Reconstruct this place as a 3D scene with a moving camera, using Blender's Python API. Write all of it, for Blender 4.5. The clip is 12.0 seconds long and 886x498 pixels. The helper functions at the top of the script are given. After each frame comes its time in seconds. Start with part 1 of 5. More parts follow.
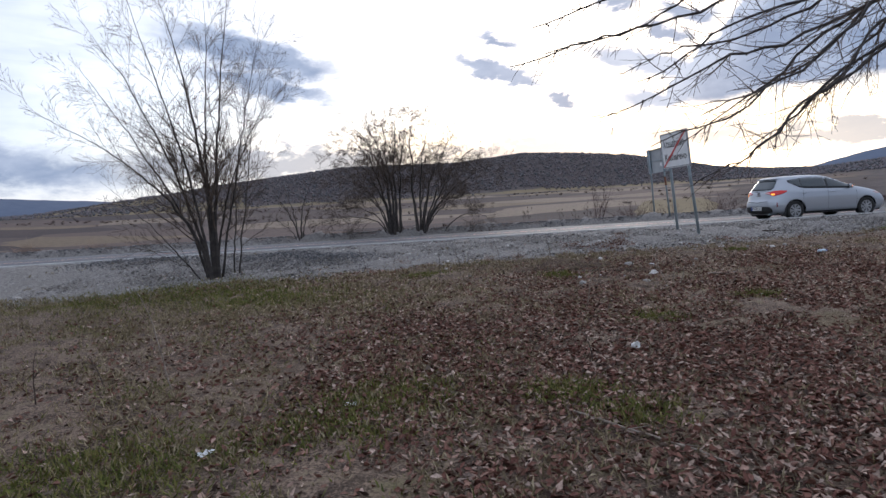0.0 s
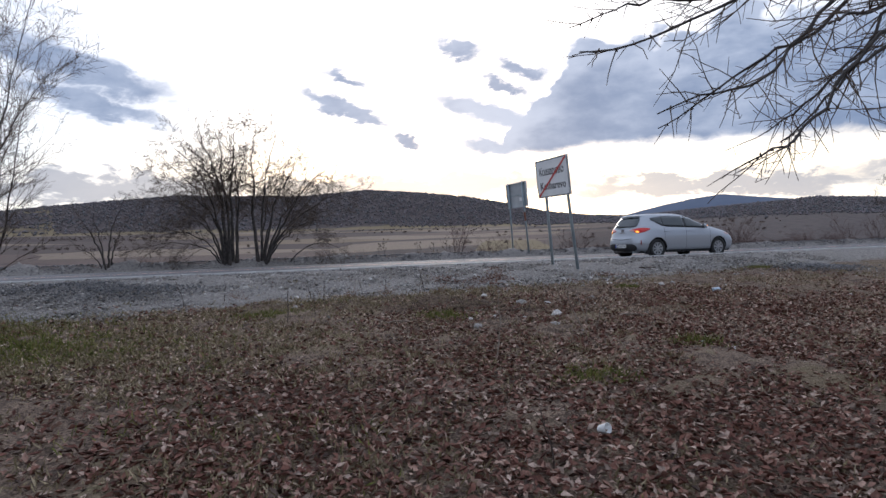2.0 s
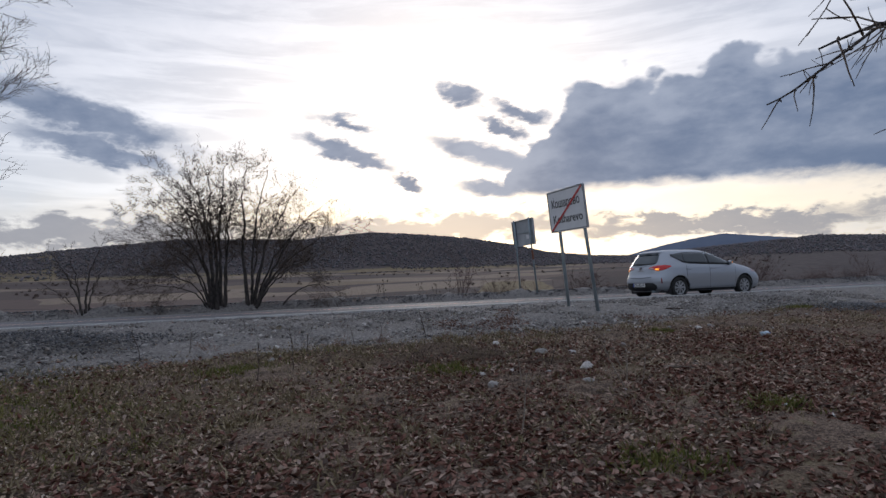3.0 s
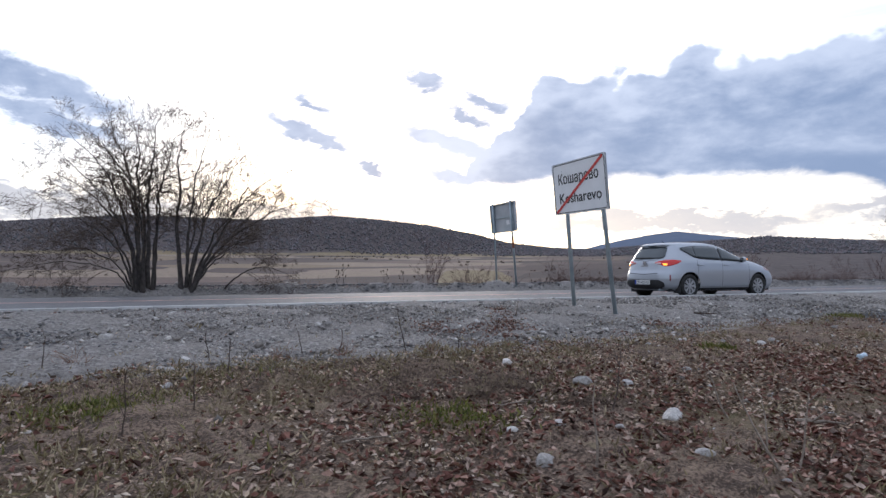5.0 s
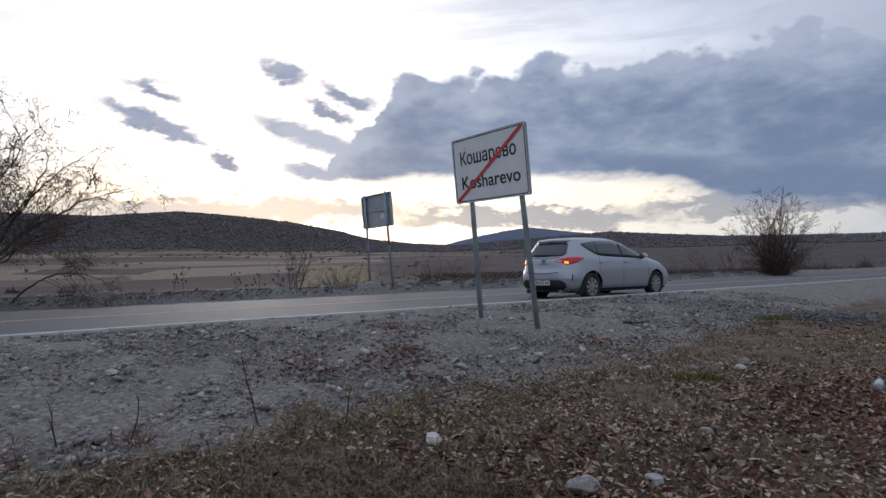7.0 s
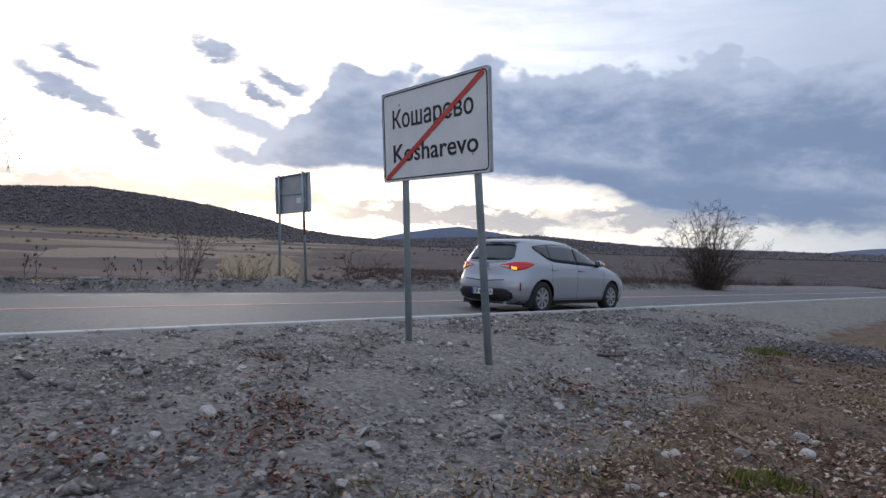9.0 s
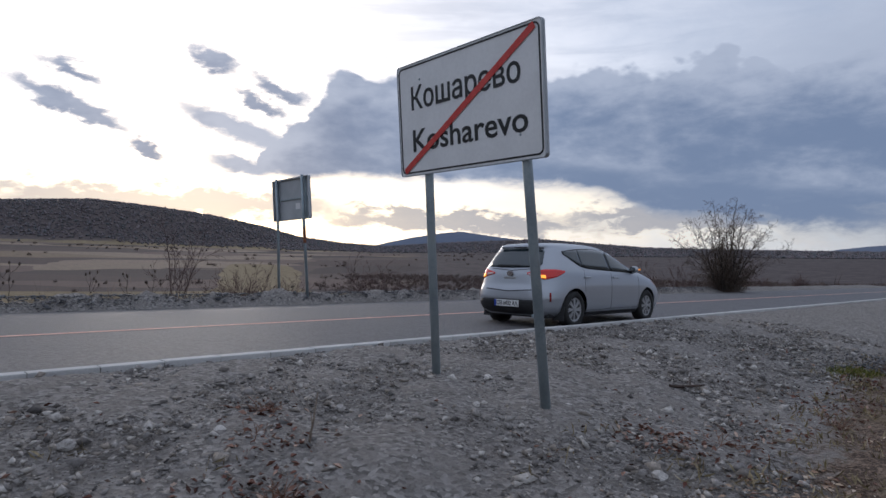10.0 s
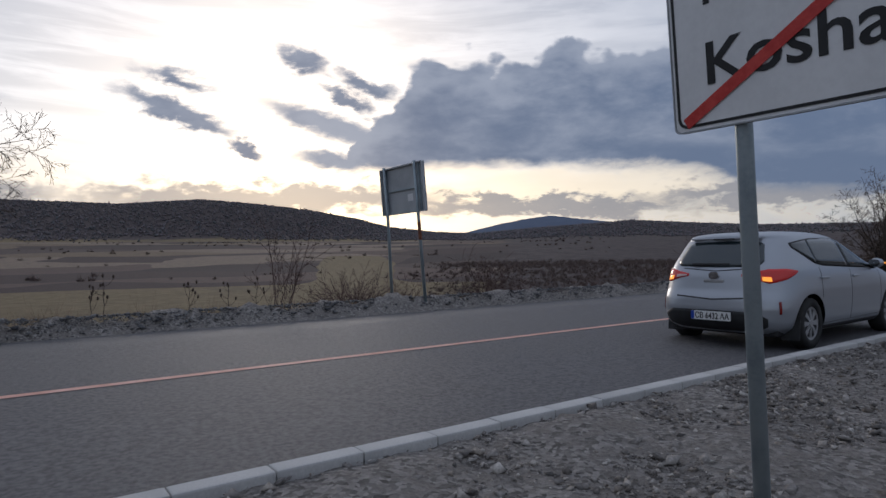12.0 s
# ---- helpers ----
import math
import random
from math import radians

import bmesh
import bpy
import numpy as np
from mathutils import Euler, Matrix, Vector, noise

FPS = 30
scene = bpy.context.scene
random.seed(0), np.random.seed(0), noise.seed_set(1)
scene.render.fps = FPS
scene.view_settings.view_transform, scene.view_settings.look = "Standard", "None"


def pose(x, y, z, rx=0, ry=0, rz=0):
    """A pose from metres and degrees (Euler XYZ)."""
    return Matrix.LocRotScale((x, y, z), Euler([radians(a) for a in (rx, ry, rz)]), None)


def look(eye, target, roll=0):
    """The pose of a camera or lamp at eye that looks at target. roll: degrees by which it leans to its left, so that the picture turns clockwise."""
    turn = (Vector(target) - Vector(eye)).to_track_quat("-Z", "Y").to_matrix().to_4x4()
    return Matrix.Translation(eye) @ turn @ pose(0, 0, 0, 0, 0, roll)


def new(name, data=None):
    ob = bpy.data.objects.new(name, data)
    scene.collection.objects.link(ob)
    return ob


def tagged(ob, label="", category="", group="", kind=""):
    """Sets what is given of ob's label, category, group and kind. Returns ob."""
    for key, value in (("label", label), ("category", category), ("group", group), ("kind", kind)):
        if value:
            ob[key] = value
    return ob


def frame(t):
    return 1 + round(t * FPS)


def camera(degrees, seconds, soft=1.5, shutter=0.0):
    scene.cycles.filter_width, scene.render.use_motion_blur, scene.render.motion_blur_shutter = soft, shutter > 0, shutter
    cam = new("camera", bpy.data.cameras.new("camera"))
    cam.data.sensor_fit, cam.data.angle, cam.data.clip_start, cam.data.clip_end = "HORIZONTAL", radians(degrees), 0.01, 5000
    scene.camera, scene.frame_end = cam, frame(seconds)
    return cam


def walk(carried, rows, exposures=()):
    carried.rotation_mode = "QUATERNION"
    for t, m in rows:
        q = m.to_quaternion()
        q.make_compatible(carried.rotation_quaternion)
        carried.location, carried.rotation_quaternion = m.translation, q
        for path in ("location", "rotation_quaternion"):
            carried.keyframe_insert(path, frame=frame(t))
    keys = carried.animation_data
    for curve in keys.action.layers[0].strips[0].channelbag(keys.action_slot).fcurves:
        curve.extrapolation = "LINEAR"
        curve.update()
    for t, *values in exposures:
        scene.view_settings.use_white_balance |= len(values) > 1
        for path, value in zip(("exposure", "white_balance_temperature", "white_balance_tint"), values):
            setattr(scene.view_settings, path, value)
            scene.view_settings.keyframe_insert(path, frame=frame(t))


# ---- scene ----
cam = camera(71.4, 12.0)
PATH = [
    (0, (0.461, -0.896, 1.484), (0.32, 1.096, 1.37), -3.3),
    (0.5, (0.262, -0.24, 1.402), (0.017, 1.744, 1.32), -3.2),
    (1, (0.168, 0.401, 1.405), (0.116, 2.398, 1.326), -4.3),
    (1.5, (0.104, 1.055, 1.329), (0.184, 3.051, 1.238), -4.8),
    (2, (0.146, 1.747, 1.28), (0.511, 3.713, 1.263), -1.6),
    (2.5, (0.268, 2.467, 1.243), (0.609, 4.436, 1.32), -2.6),
    (4.5, (0.595, 5.627, 1.259), (1.06, 7.566, 1.418), 1.1),
    (5, (0.575, 6.24, 1.294), (1.064, 8.178, 1.369), -0.0),
    (5.5, (0.596, 6.915, 1.328), (1.186, 8.826, 1.327), 0.3),
    (6, (0.741, 7.57, 1.373), (1.376, 9.466, 1.374), -1.1),
    (6.5, (0.927, 8.286, 1.4), (1.716, 10.123, 1.451), -1.6),
    (8.5, (2.078, 10.725, 1.498), (3.128, 12.427, 1.541), 1.4),
    (9, (2.431, 11.253, 1.515), (3.535, 12.92, 1.564), 2.2),
    (9.5, (2.679, 11.854, 1.57), (3.777, 13.525, 1.629), 1.1),
    (10, (2.937, 12.542, 1.578), (4.037, 14.211, 1.644), 1.1),
    (10.5, (3.059, 13.179, 1.644), (3.954, 14.967, 1.695), -1.6),
    (11, (3.215, 13.843, 1.658), (4.113, 15.63, 1.68), -0.9),
    (11.5, (3.311, 14.499, 1.717), (4.213, 16.284, 1.745), -0.9),
    (12, (3.346, 15.146, 1.826), (4.194, 16.958, 1.848), -0.8),
]
walk(cam, [(t, look(eye, target, roll)) for t, eye, target, roll in PATH],
     [(0, 0.12, 5950, 14), (0.5, -0.06, 5950, 14), (1.0, 0.16, 5950, 14), (1.5, 0.16, 5950, 14), (2.0, 0.04, 5950, 14), (2.5, -0.6, 5950, 14), (4.5, -0.35, 5950, 14), (5.0, 0.3, 5950, 14), (5.5, 0.5, 5950, 14), (6.0, 0.2, 5950, 14), (6.5, -0.42, 5950, 14), (8.5, -0.10, 5950, 14), (9.0, -0.08, 5950, 14), (10.0, -0.34, 5950, 14), (10.5, -0.4, 5950, 14), (11.0, -0.35, 5950, 14), (12.0, -0.8, 5950, 14)])

# ---- the plan: u runs along the kerb, v across the road, away from the meadow ----
KX, KY = 5.0, 18.74
UX, UY = 0.983, 0.183
ROAD_Z = 0.63


def plan(u, v):
    return KX + u * UX - v * UY, KY + u * UY + v * UX


def to_uv(x, y):
    dx, dy = x - KX, y - KY
    return dx * UX + dy * UY, -dx * UY + dy * UX


ROAD_ANGLE = math.degrees(math.atan2(UY, UX))

# ---- sky and sun ----
SUN_AZ, SUN_EL = 11.0, 13.0


def heading(az, el):
    a, e = radians(az), radians(el)
    return Vector((math.sin(a) * math.cos(e), math.cos(a) * math.cos(e), math.sin(e)))


class Nodes:
    """A small shorthand for node trees."""

    def __init__(self, tree):
        self.tree = tree
        tree.nodes.clear()

    def add(self, kind, values=None, **props):
        n = self.tree.nodes.new(kind)
        for k, v in props.items():
            setattr(n, k, v)
        for k, v in (values or {}).items():
            if isinstance(v, bpy.types.NodeSocket):
                self.tree.links.new(v, n.inputs[k])
            else:
                n.inputs[k].default_value = v
        return n

    def math(self, op, a, b=0.0, c=0.0, clamp=False):
        return self.add("ShaderNodeMath", {0: a, 1: b, 2: c}, operation=op, use_clamp=clamp).outputs[0]

    def mix(self, f, a, b, blend="MIX"):
        n = self.add("ShaderNodeMix", data_type="RGBA", blend_type=blend)
        for i, v in ((0, f), (6, a), (7, b)):
            if isinstance(v, bpy.types.NodeSocket):
                self.tree.links.new(v, n.inputs[i])
            else:
                n.inputs[i].default_value = v if i == 0 else (*v, 1.0)
        return n.outputs[2]

    def ramp(self, f, lo, hi, a=0.0, b=1.0):
        return self.add("ShaderNodeMapRange", {0: f, 1: lo, 2: hi, 3: a, 4: b}, interpolation_type="SMOOTHSTEP").outputs[0]

    def noise(self, vec, scale, detail=4.0, rough=0.55, distort=0.0):
        return self.add("ShaderNodeTexNoise", {"Vector": vec, "Scale": scale, "Detail": detail, "Roughness": rough, "Distortion": distort}).outputs[0]


world = bpy.data.worlds.new("world")
scene.world = world
world.use_nodes = True
W = Nodes(world.node_tree)
sky = W.add("ShaderNodeTexSky", sky_type="NISHITA", sun_disc=False, sun_elevation=radians(SUN_EL), sun_rotation=radians(SUN_AZ), air_density=1.0, dust_density=1.5)
gen = W.add("ShaderNodeTexCoord").outputs["Generated"]
xyz = W.add("ShaderNodeSeparateXYZ", {0: gen})
az = W.math("MULTIPLY", W.math("ARCTAN2", xyz.outputs[0], xyz.outputs[1]), 57.29578)
el = W.math("MULTIPLY", W.math("ARCSINE", xyz.outputs[2]), 57.29578)
flat = W.add("ShaderNodeCombineXYZ", {0: W.math("MULTIPLY", az, 0.05), 1: W.math("MULTIPLY", el, 0.11), 2: 0.0}).outputs[0]
wisp = W.noise(flat, 2.6, 6.0, 0.6, 0.4)
puff = W.noise(flat, 7.0, 7.0, 0.62, 0.2)
wob_a = W.math("MULTIPLY", W.math("SUBTRACT", W.noise(flat, 4.0, 7.0, 0.62), 0.5), 9.0)
wob_e = W.math("MULTIPLY", W.math("SUBTRACT", puff, 0.5), 5.5)


def cloud(a, e, ra, re, tilt=0.0, soft=0.38, ragged=1.0):
    """The cover of one cloud bank: heading, height, half width and half height in degrees, leaning by tilt."""
    da = W.math("SUBTRACT", W.math("ADD", az, W.math("MULTIPLY", wob_a, ragged)), a)
    de = W.math("SUBTRACT", W.math("ADD", el, W.math("MULTIPLY", wob_e, ragged)), e)
    c, s = math.cos(radians(tilt)), math.sin(radians(tilt))
    p = W.math("ADD", W.math("MULTIPLY", da, c / ra), W.math("MULTIPLY", de, s / ra))
    q = W.math("ADD", W.math("MULTIPLY", da, -s / re), W.math("MULTIPLY", de, c / re))
    r = W.math("SQRT", W.math("ADD", W.math("MULTIPLY", p, p), W.math("MULTIPLY", q, q)))
    return W.ramp(r, 1.0 + soft, 1.0 - soft, 0.0, 1.0)


def most(values):
    out = values[0]
    for v in values[1:]:
        out = W.math("MAXIMUM", out, v)
    return out




def edge_line(pts):
    """A height in degrees that follows the heading, from a few (heading, height) pairs."""
    lo, hi = pts[0][0], pts[-1][0]
    ramp = W.add("ShaderNodeValToRGB", {0: W.math("DIVIDE", W.math("SUBTRACT", az_s, lo), hi - lo)})
    ramp.color_ramp.interpolation = "B_SPLINE"
    e = ramp.color_ramp.elements
    e[0].color, e[1].color = ((*(3 * [p[1] / 30]), 1) for p in (pts[0], pts[-1]))
    for a, h in pts[1:-1]:
        e.new((a - lo) / (hi - lo)).color = (*(3 * [h / 30]), 1)
    return W.math("MULTIPLY", ramp.outputs[0], 30.0)


# billows: round lumps at three sizes that swell the upper edges of the clouds
fluff = W.add("ShaderNodeCombineXYZ", {0: W.math("ADD", az, W.math("MULTIPLY", wob_a, 0.16)), 1: W.math("MULTIPLY", W.math("ADD", el, W.math("MULTIPLY", wob_e, 0.16)), 1.5), 2: 0.0}).outputs[0]
billow = [W.add("ShaderNodeTexVoronoi", {"Vector": fluff, "Scale": s, "Smoothness": 0.35}, feature="SMOOTH_F1").outputs["Distance"] for s in (0.19, 0.5, 1.3)]
swell = W.math("ADD", W.math("MULTIPLY", billow[0], -3.4), W.math("ADD", W.math("MULTIPLY", billow[1], -1.8), W.math("MULTIPLY", billow[2], -0.55)))
az_s = W.math("ADD", az, W.math("MULTIPLY", wob_a, 0.25))
top_edge = edge_line([(4, 6.0), (10, 6.0), (14, 7.0), (17, 11.0), (20, 16.2), (22, 17.0), (25, 19.6), (30, 18.0), (36, 20.0), (41, 19.2), (48, 20.0), (54, 20.0), (60, 18.8), (80, 17.0)])
low_edge = edge_line([(4, 9.6), (9, 8.8), (12, 8.2), (18, 7.4), (30, 8.5), (41, 7.5), (47, 7.6), (50, 6.0), (53, 4.7), (69, 4.8), (80, 5.2)])
over = W.math("SUBTRACT", W.math("ADD", top_edge, W.math("ADD", swell, 1.5)), el)
under = W.math("SUBTRACT", W.math("ADD", el, W.math("MULTIPLY", wob_e, 0.28)), low_edge)
heavy = W.math("MULTIPLY", W.ramp(over, -0.35, 0.6), W.ramp(under, -0.5, 0.9))
heavy = most([heavy, cloud(14.8, 11.9, 6.4, 1.1, -17, 0.5, 0.4), cloud(15.5, 8.8, 4.4, 0.95, -4, 0.5, 0.4)])
light = most([
    cloud(16.5, 14.2, 2.6, 0.7, -25, 0.6, ragged=0.6), cloud(60, 6.0, 14, 1.5, -8, 0.6, ragged=0.6), cloud(-20, 14.6, 8, 1.5, -14, 0.42, ragged=0.6), cloud(-19, 12.0, 6, 1.1, -12, 0.42, ragged=0.6), cloud(-40, 5.6, 10, 1.5, -8, 0.6, ragged=0.6),
    cloud(1.8, 12.4, 4.8, 1.0, -17, 0.42, ragged=0.6), cloud(12.6, 17.3, 2.3, 1.0, -16, 0.5, ragged=0.6), cloud(18, 15.4, 2.6, 0.9, -22, 0.5, ragged=0.6), cloud(7.6, 9.6, 1.9, 0.7, -26, 0.5, ragged=0.6),
    cloud(2.0, 15.0, 2.6, 0.6, -14, 0.7, ragged=0.6), cloud(-55, 13, 12, 3.0, -5, 0.7, ragged=0.6), cloud(74, 14.5, 16, 6.0, -6, 0.7, ragged=0.6)])
dark = W.math("MAXIMUM", heavy, light)
bank = most([cloud(9, 5.2, 16, 1.4, 1), cloud(34, 4.4, 14, 1.0, -2), cloud(55, 5.0, 12, 1.2), cloud(-20, 5.2, 14, 1.3), cloud(100, 7, 40, 6), cloud(-90, 8, 40, 5)])
high = W.ramp(el, 22.0, 60.0)
glow = cloud(10, 12.0, 34, 13, 0, 0.9)
low = cloud(30, 6.0, 40, 2.6, 0, 0.8)
veil = W.mix(wisp, (0.40, 0.47, 0.58), (0.88, 0.89, 0.91))
veil = W.mix(high, veil, W.mix(wisp, (0.58, 0.66, 0.80), (0.88, 0.92, 0.99)))
streak = W.noise(W.add("ShaderNodeMapping", {"Vector": flat, "Rotation": (0, 0, 0.35), "Scale": (0.7, 2.6, 1.0)}).outputs[0], 2.2, 7.0, 0.6, 0.5)
bright = W.mix(glow, veil, W.mix(W.ramp(streak, 0.35, 0.62), (1.06, 1.02, 0.97), (1.62, 1.54, 1.42)))
bright = W.mix(W.math("MULTIPLY", low, 0.75), bright, (1.40, 1.13, 0.78))
lumps = W.noise(flat, 3.0, 6.0, 0.55, 0.3)
deep = W.math("ADD", W.math("MULTIPLY", W.ramp(over, 0.0, 5.5), 0.5), W.math("MULTIPLY", W.math("SUBTRACT", lumps, 0.5), 1.5))
deep = W.math("ADD", deep, W.math("MULTIPLY", W.math("SUBTRACT", puff, 0.5), 0.7))
deep = W.math("SUBTRACT", deep, W.math("MULTIPLY", W.ramp(az, 50.0, 66.0), W.math("MULTIPLY", W.ramp(el, 12.0, 19.0), 0.8)))
deep = W.math("ADD", deep, W.math("MULTIPLY", light, 0.35))
grey = W.mix(W.ramp(deep, -0.25, 0.85), (0.62, 0.685, 0.79), (0.255, 0.335, 0.48))
cover = W.mix(W.math("MULTIPLY", bank, 0.85), bright, W.mix(puff, (0.36, 0.385, 0.45), (0.56, 0.555, 0.58)))
cover = W.mix(dark, cover, grey)
below = W.ramp(el, -1.0, 1.0)
cover = W.mix(below, (0.12, 0.115, 0.115), cover)
clear = W.math("MULTIPLY", W.math("SUBTRACT", 1.0, W.math("MULTIPLY", W.math("MAXIMUM", dark, W.math("MULTIPLY", bank, 0.8)), 0.92)), below)
open_sky = W.mix(clear, (0.0, 0.0, 0.0), sky.outputs[0])
SKY_STRENGTH, CLOUD_STRENGTH = 0.05, 0.85
total = W.add("ShaderNodeAddShader", {
    0: W.add("ShaderNodeBackground", {0: open_sky, 1: SKY_STRENGTH}).outputs[0],
    1: W.add("ShaderNodeBackground", {0: cover, 1: CLOUD_STRENGTH}).outputs[0]})
W.add("ShaderNodeOutputWorld", {0: total.outputs[0]})

sun = new("sun", bpy.data.lights.new("sun", "SUN"))
sun.data.energy, sun.data.angle, sun.data.color = 0.6, radians(14), (1.0, 0.9, 0.76)
sun.matrix_world = look(heading(SUN_AZ, SUN_EL) * 100, (0, 0, 0))

# ---- materials ----


def material(name, rough=0.8, metal=0.0, spec=0.5):
    m = bpy.data.materials.new(name)
    m.use_nodes = True
    n = Nodes(m.node_tree)
    bsdf = n.add("ShaderNodeBsdfPrincipled", {"Roughness": rough, "Metallic": metal, "Specular IOR Level": spec})
    n.add("ShaderNodeOutputMaterial", {0: bsdf.outputs[0]})
    return m, n, bsdf


def link(n, sock, node, name):
    n.tree.links.new(sock, node.inputs[name])


def bump(n, bsdf, height, strength=0.4, distance=0.02):
    b = n.add("ShaderNodeBump", {"Height": height, "Strength": strength, "Distance": distance})
    link(n, b.outputs[0], bsdf, "Normal")


def varied(name, a, b, scale=6.0, fine=60.0, rough=0.8, metal=0.0, relief=0.3, depth=0.01, spec=0.4, each=0.0):
    """A surface that wanders between two colours at two scales, with a fine relief; each: how far single pieces differ."""
    m, n, bsdf = material(name, rough, metal, spec)
    co = n.add("ShaderNodeTexCoord").outputs["Object"]
    big, small = n.noise(co, scale), n.noise(co, fine, 5.0, 0.6)
    f = n.math("ADD", n.math("MULTIPLY", big, 0.6), n.math("MULTIPLY", small, 0.4))
    f = n.ramp(f, 0.36, 0.64)
    col = n.mix(f, a, b)
    if each:
        info = n.add("ShaderNodeObjectInfo").outputs["Random"]
        isl = n.add("ShaderNodeNewGeometry").outputs["Random Per Island"]
        r = n.math("FRACT", n.math("ADD", info, isl))
        col = n.mix(1.0, col, n.add("ShaderNodeCombineColor", {i: n.ramp(r, 0.0, 1.0, 1.0 - each, 1.0 + each) for i in range(3)}).outputs[0], "MULTIPLY")
    link(n, col, bsdf, "Base Color")
    link(n, n.ramp(small, 0.2, 0.8, max(rough - 0.12, 0.03), min(rough + 0.12, 1.0)), bsdf, "Roughness")
    bump(n, bsdf, small, relief, depth)
    return m


def plain(name, col, rough=0.5, metal=0.0, spec=0.5):
    m, n, bsdf = material(name, rough, metal, spec)
    bsdf.inputs["Base Color"].default_value = (*col, 1)
    return m


M_ASPHALT = varied("asphalt", (0.062, 0.060, 0.064), (0.150, 0.146, 0.150), 24.0, 130.0, 0.68, relief=0.8, depth=0.008)
M_KERB = varied("kerb_concrete", (0.44, 0.43, 0.415), (0.58, 0.565, 0.54), 2.0, 70.0, 0.85, relief=0.3, depth=0.004, each=0.08)
M_ORANGE = varied("orange_marking", (0.62, 0.30, 0.23), (0.78, 0.46, 0.38), 3.0, 80.0, 0.7)
M_GALV = varied("galvanised_steel", (0.26, 0.315, 0.345), (0.38, 0.435, 0.46), 3.0, 40.0, 0.5, 0.5, relief=0.1, depth=0.002)
M_BARK = varied("bark", (0.030, 0.026, 0.024), (0.075, 0.062, 0.055), 9.0, 60.0, 0.9, relief=0.7, depth=0.01)
M_TWIG = varied("twigs", (0.065, 0.048, 0.038), (0.135, 0.098, 0.074), 5.0, 40.0, 0.85, relief=0.2)
M_STONE = varied("limestone", (0.32, 0.295, 0.275), (0.56, 0.525, 0.485), 9.0, 70.0, 0.85, relief=0.5, depth=0.006, each=0.3)


def ground_material():
    m, n, bsdf = material("ground_cover", 0.95, 0.0, 0.2)
    co = n.add("ShaderNodeTexCoord").outputs["Object"]
    kind = n.add("ShaderNodeAttribute", attribute_name="cover")
    gravel, field, wood = (n.add("ShaderNodeSeparateColor", {0: kind.outputs["Color"]}).outputs[i] for i in range(3))
    plough = kind.outputs["Alpha"]
    n1, n2, n3 = n.noise(co, 0.7, 5.0), n.noise(co, 5.0, 6.0, 0.65), n.noise(co, 40.0, 5.0, 0.7)
    soil = n.mix(n.ramp(n.math("ADD", n.math("MULTIPLY", n3, 0.6), n.math("MULTIPLY", n2, 0.4)), 0.40, 0.63), (0.064, 0.044, 0.033), (0.31, 0.22, 0.16))
    straw = n.mix(n.ramp(n3, 0.3, 0.7), (0.10, 0.073, 0.044), (0.235, 0.175, 0.11))
    green = n.mix(n.ramp(n3, 0.3, 0.7), (0.045, 0.058, 0.02), (0.12, 0.14, 0.046))
    base = n.mix(n.ramp(n1, 0.50, 0.66), soil, straw)
    base = n.mix(n.math("MULTIPLY", n.ramp(n2, 0.54, 0.68), 0.35), base, green)
    vor = n.add("ShaderNodeTexVoronoi", {"Vector": co, "Scale": 32.0}, feature="F1")
    peb = n.mix(n.add("ShaderNodeSeparateColor", {0: vor.outputs["Color"]}).outputs[0], (0.11, 0.10, 0.092), (0.37, 0.342, 0.315))
    dust = n.mix(n.ramp(n3, 0.3, 0.7), (0.165, 0.147, 0.132), (0.28, 0.254, 0.230))
    peb = n.mix(n.ramp(n2, 0.42, 0.66), peb, dust)
    base = n.mix(n.ramp(n.math("ADD", gravel, n.math("MULTIPLY", n.math("SUBTRACT", n2, 0.5), 0.9)), 0.38, 0.62), base, peb)
    f1, f2 = n.noise(co, 0.012, 3.0), n.noise(co, 0.25, 5.0, 0.6)
    warp = n.noise(co, 0.006, 3.0)
    lay = n.add("ShaderNodeMapping", {"Vector": co, "Rotation": (0, 0, 0.5), "Scale": (0.0075, 0.013, 0.0)}).outputs[0]
    lay = n.add("ShaderNodeVectorMath", {0: lay, 1: n.add("ShaderNodeCombineXYZ", {0: warp, 1: n.noise(co, 0.009, 2.0), 2: 0.0}).outputs[0]}, operation="ADD").outputs[0]
    cell = n.add("ShaderNodeTexVoronoi", {"Vector": lay, "Scale": 1.0, "Randomness": 0.9}, feature="F1").outputs["Color"]
    strips = n.add("ShaderNodeSeparateColor", {0: cell}).outputs[0]
    grass = n.mix(n.ramp(f2, 0.35, 0.65), (0.155, 0.118, 0.066), (0.215, 0.165, 0.094))
    grass = n.mix(n.ramp(f1, 0.5, 0.7, 0.0, 0.6), grass, (0.13, 0.105, 0.07))
    tone = n.add("ShaderNodeValToRGB", {0: strips})
    tone.color_ramp.interpolation = "CONSTANT"
    te = tone.color_ramp.elements
    te[0].color, te[1].position, te[1].color = (0.070, 0.050, 0.047, 1), 0.82, (0.23, 0.175, 0.13, 1)
    for pos, c in ((0.24, (0.125, 0.088, 0.075)), (0.42, (0.058, 0.043, 0.042)), (0.58, (0.185, 0.135, 0.09)), (0.70, (0.095, 0.07, 0.062))):
        te.new(pos).color = (*c, 1)
    earth = n.mix(n.ramp(f2, 0.4, 0.75, 0.0, 0.5), tone.outputs[0], (0.06, 0.05, 0.042))
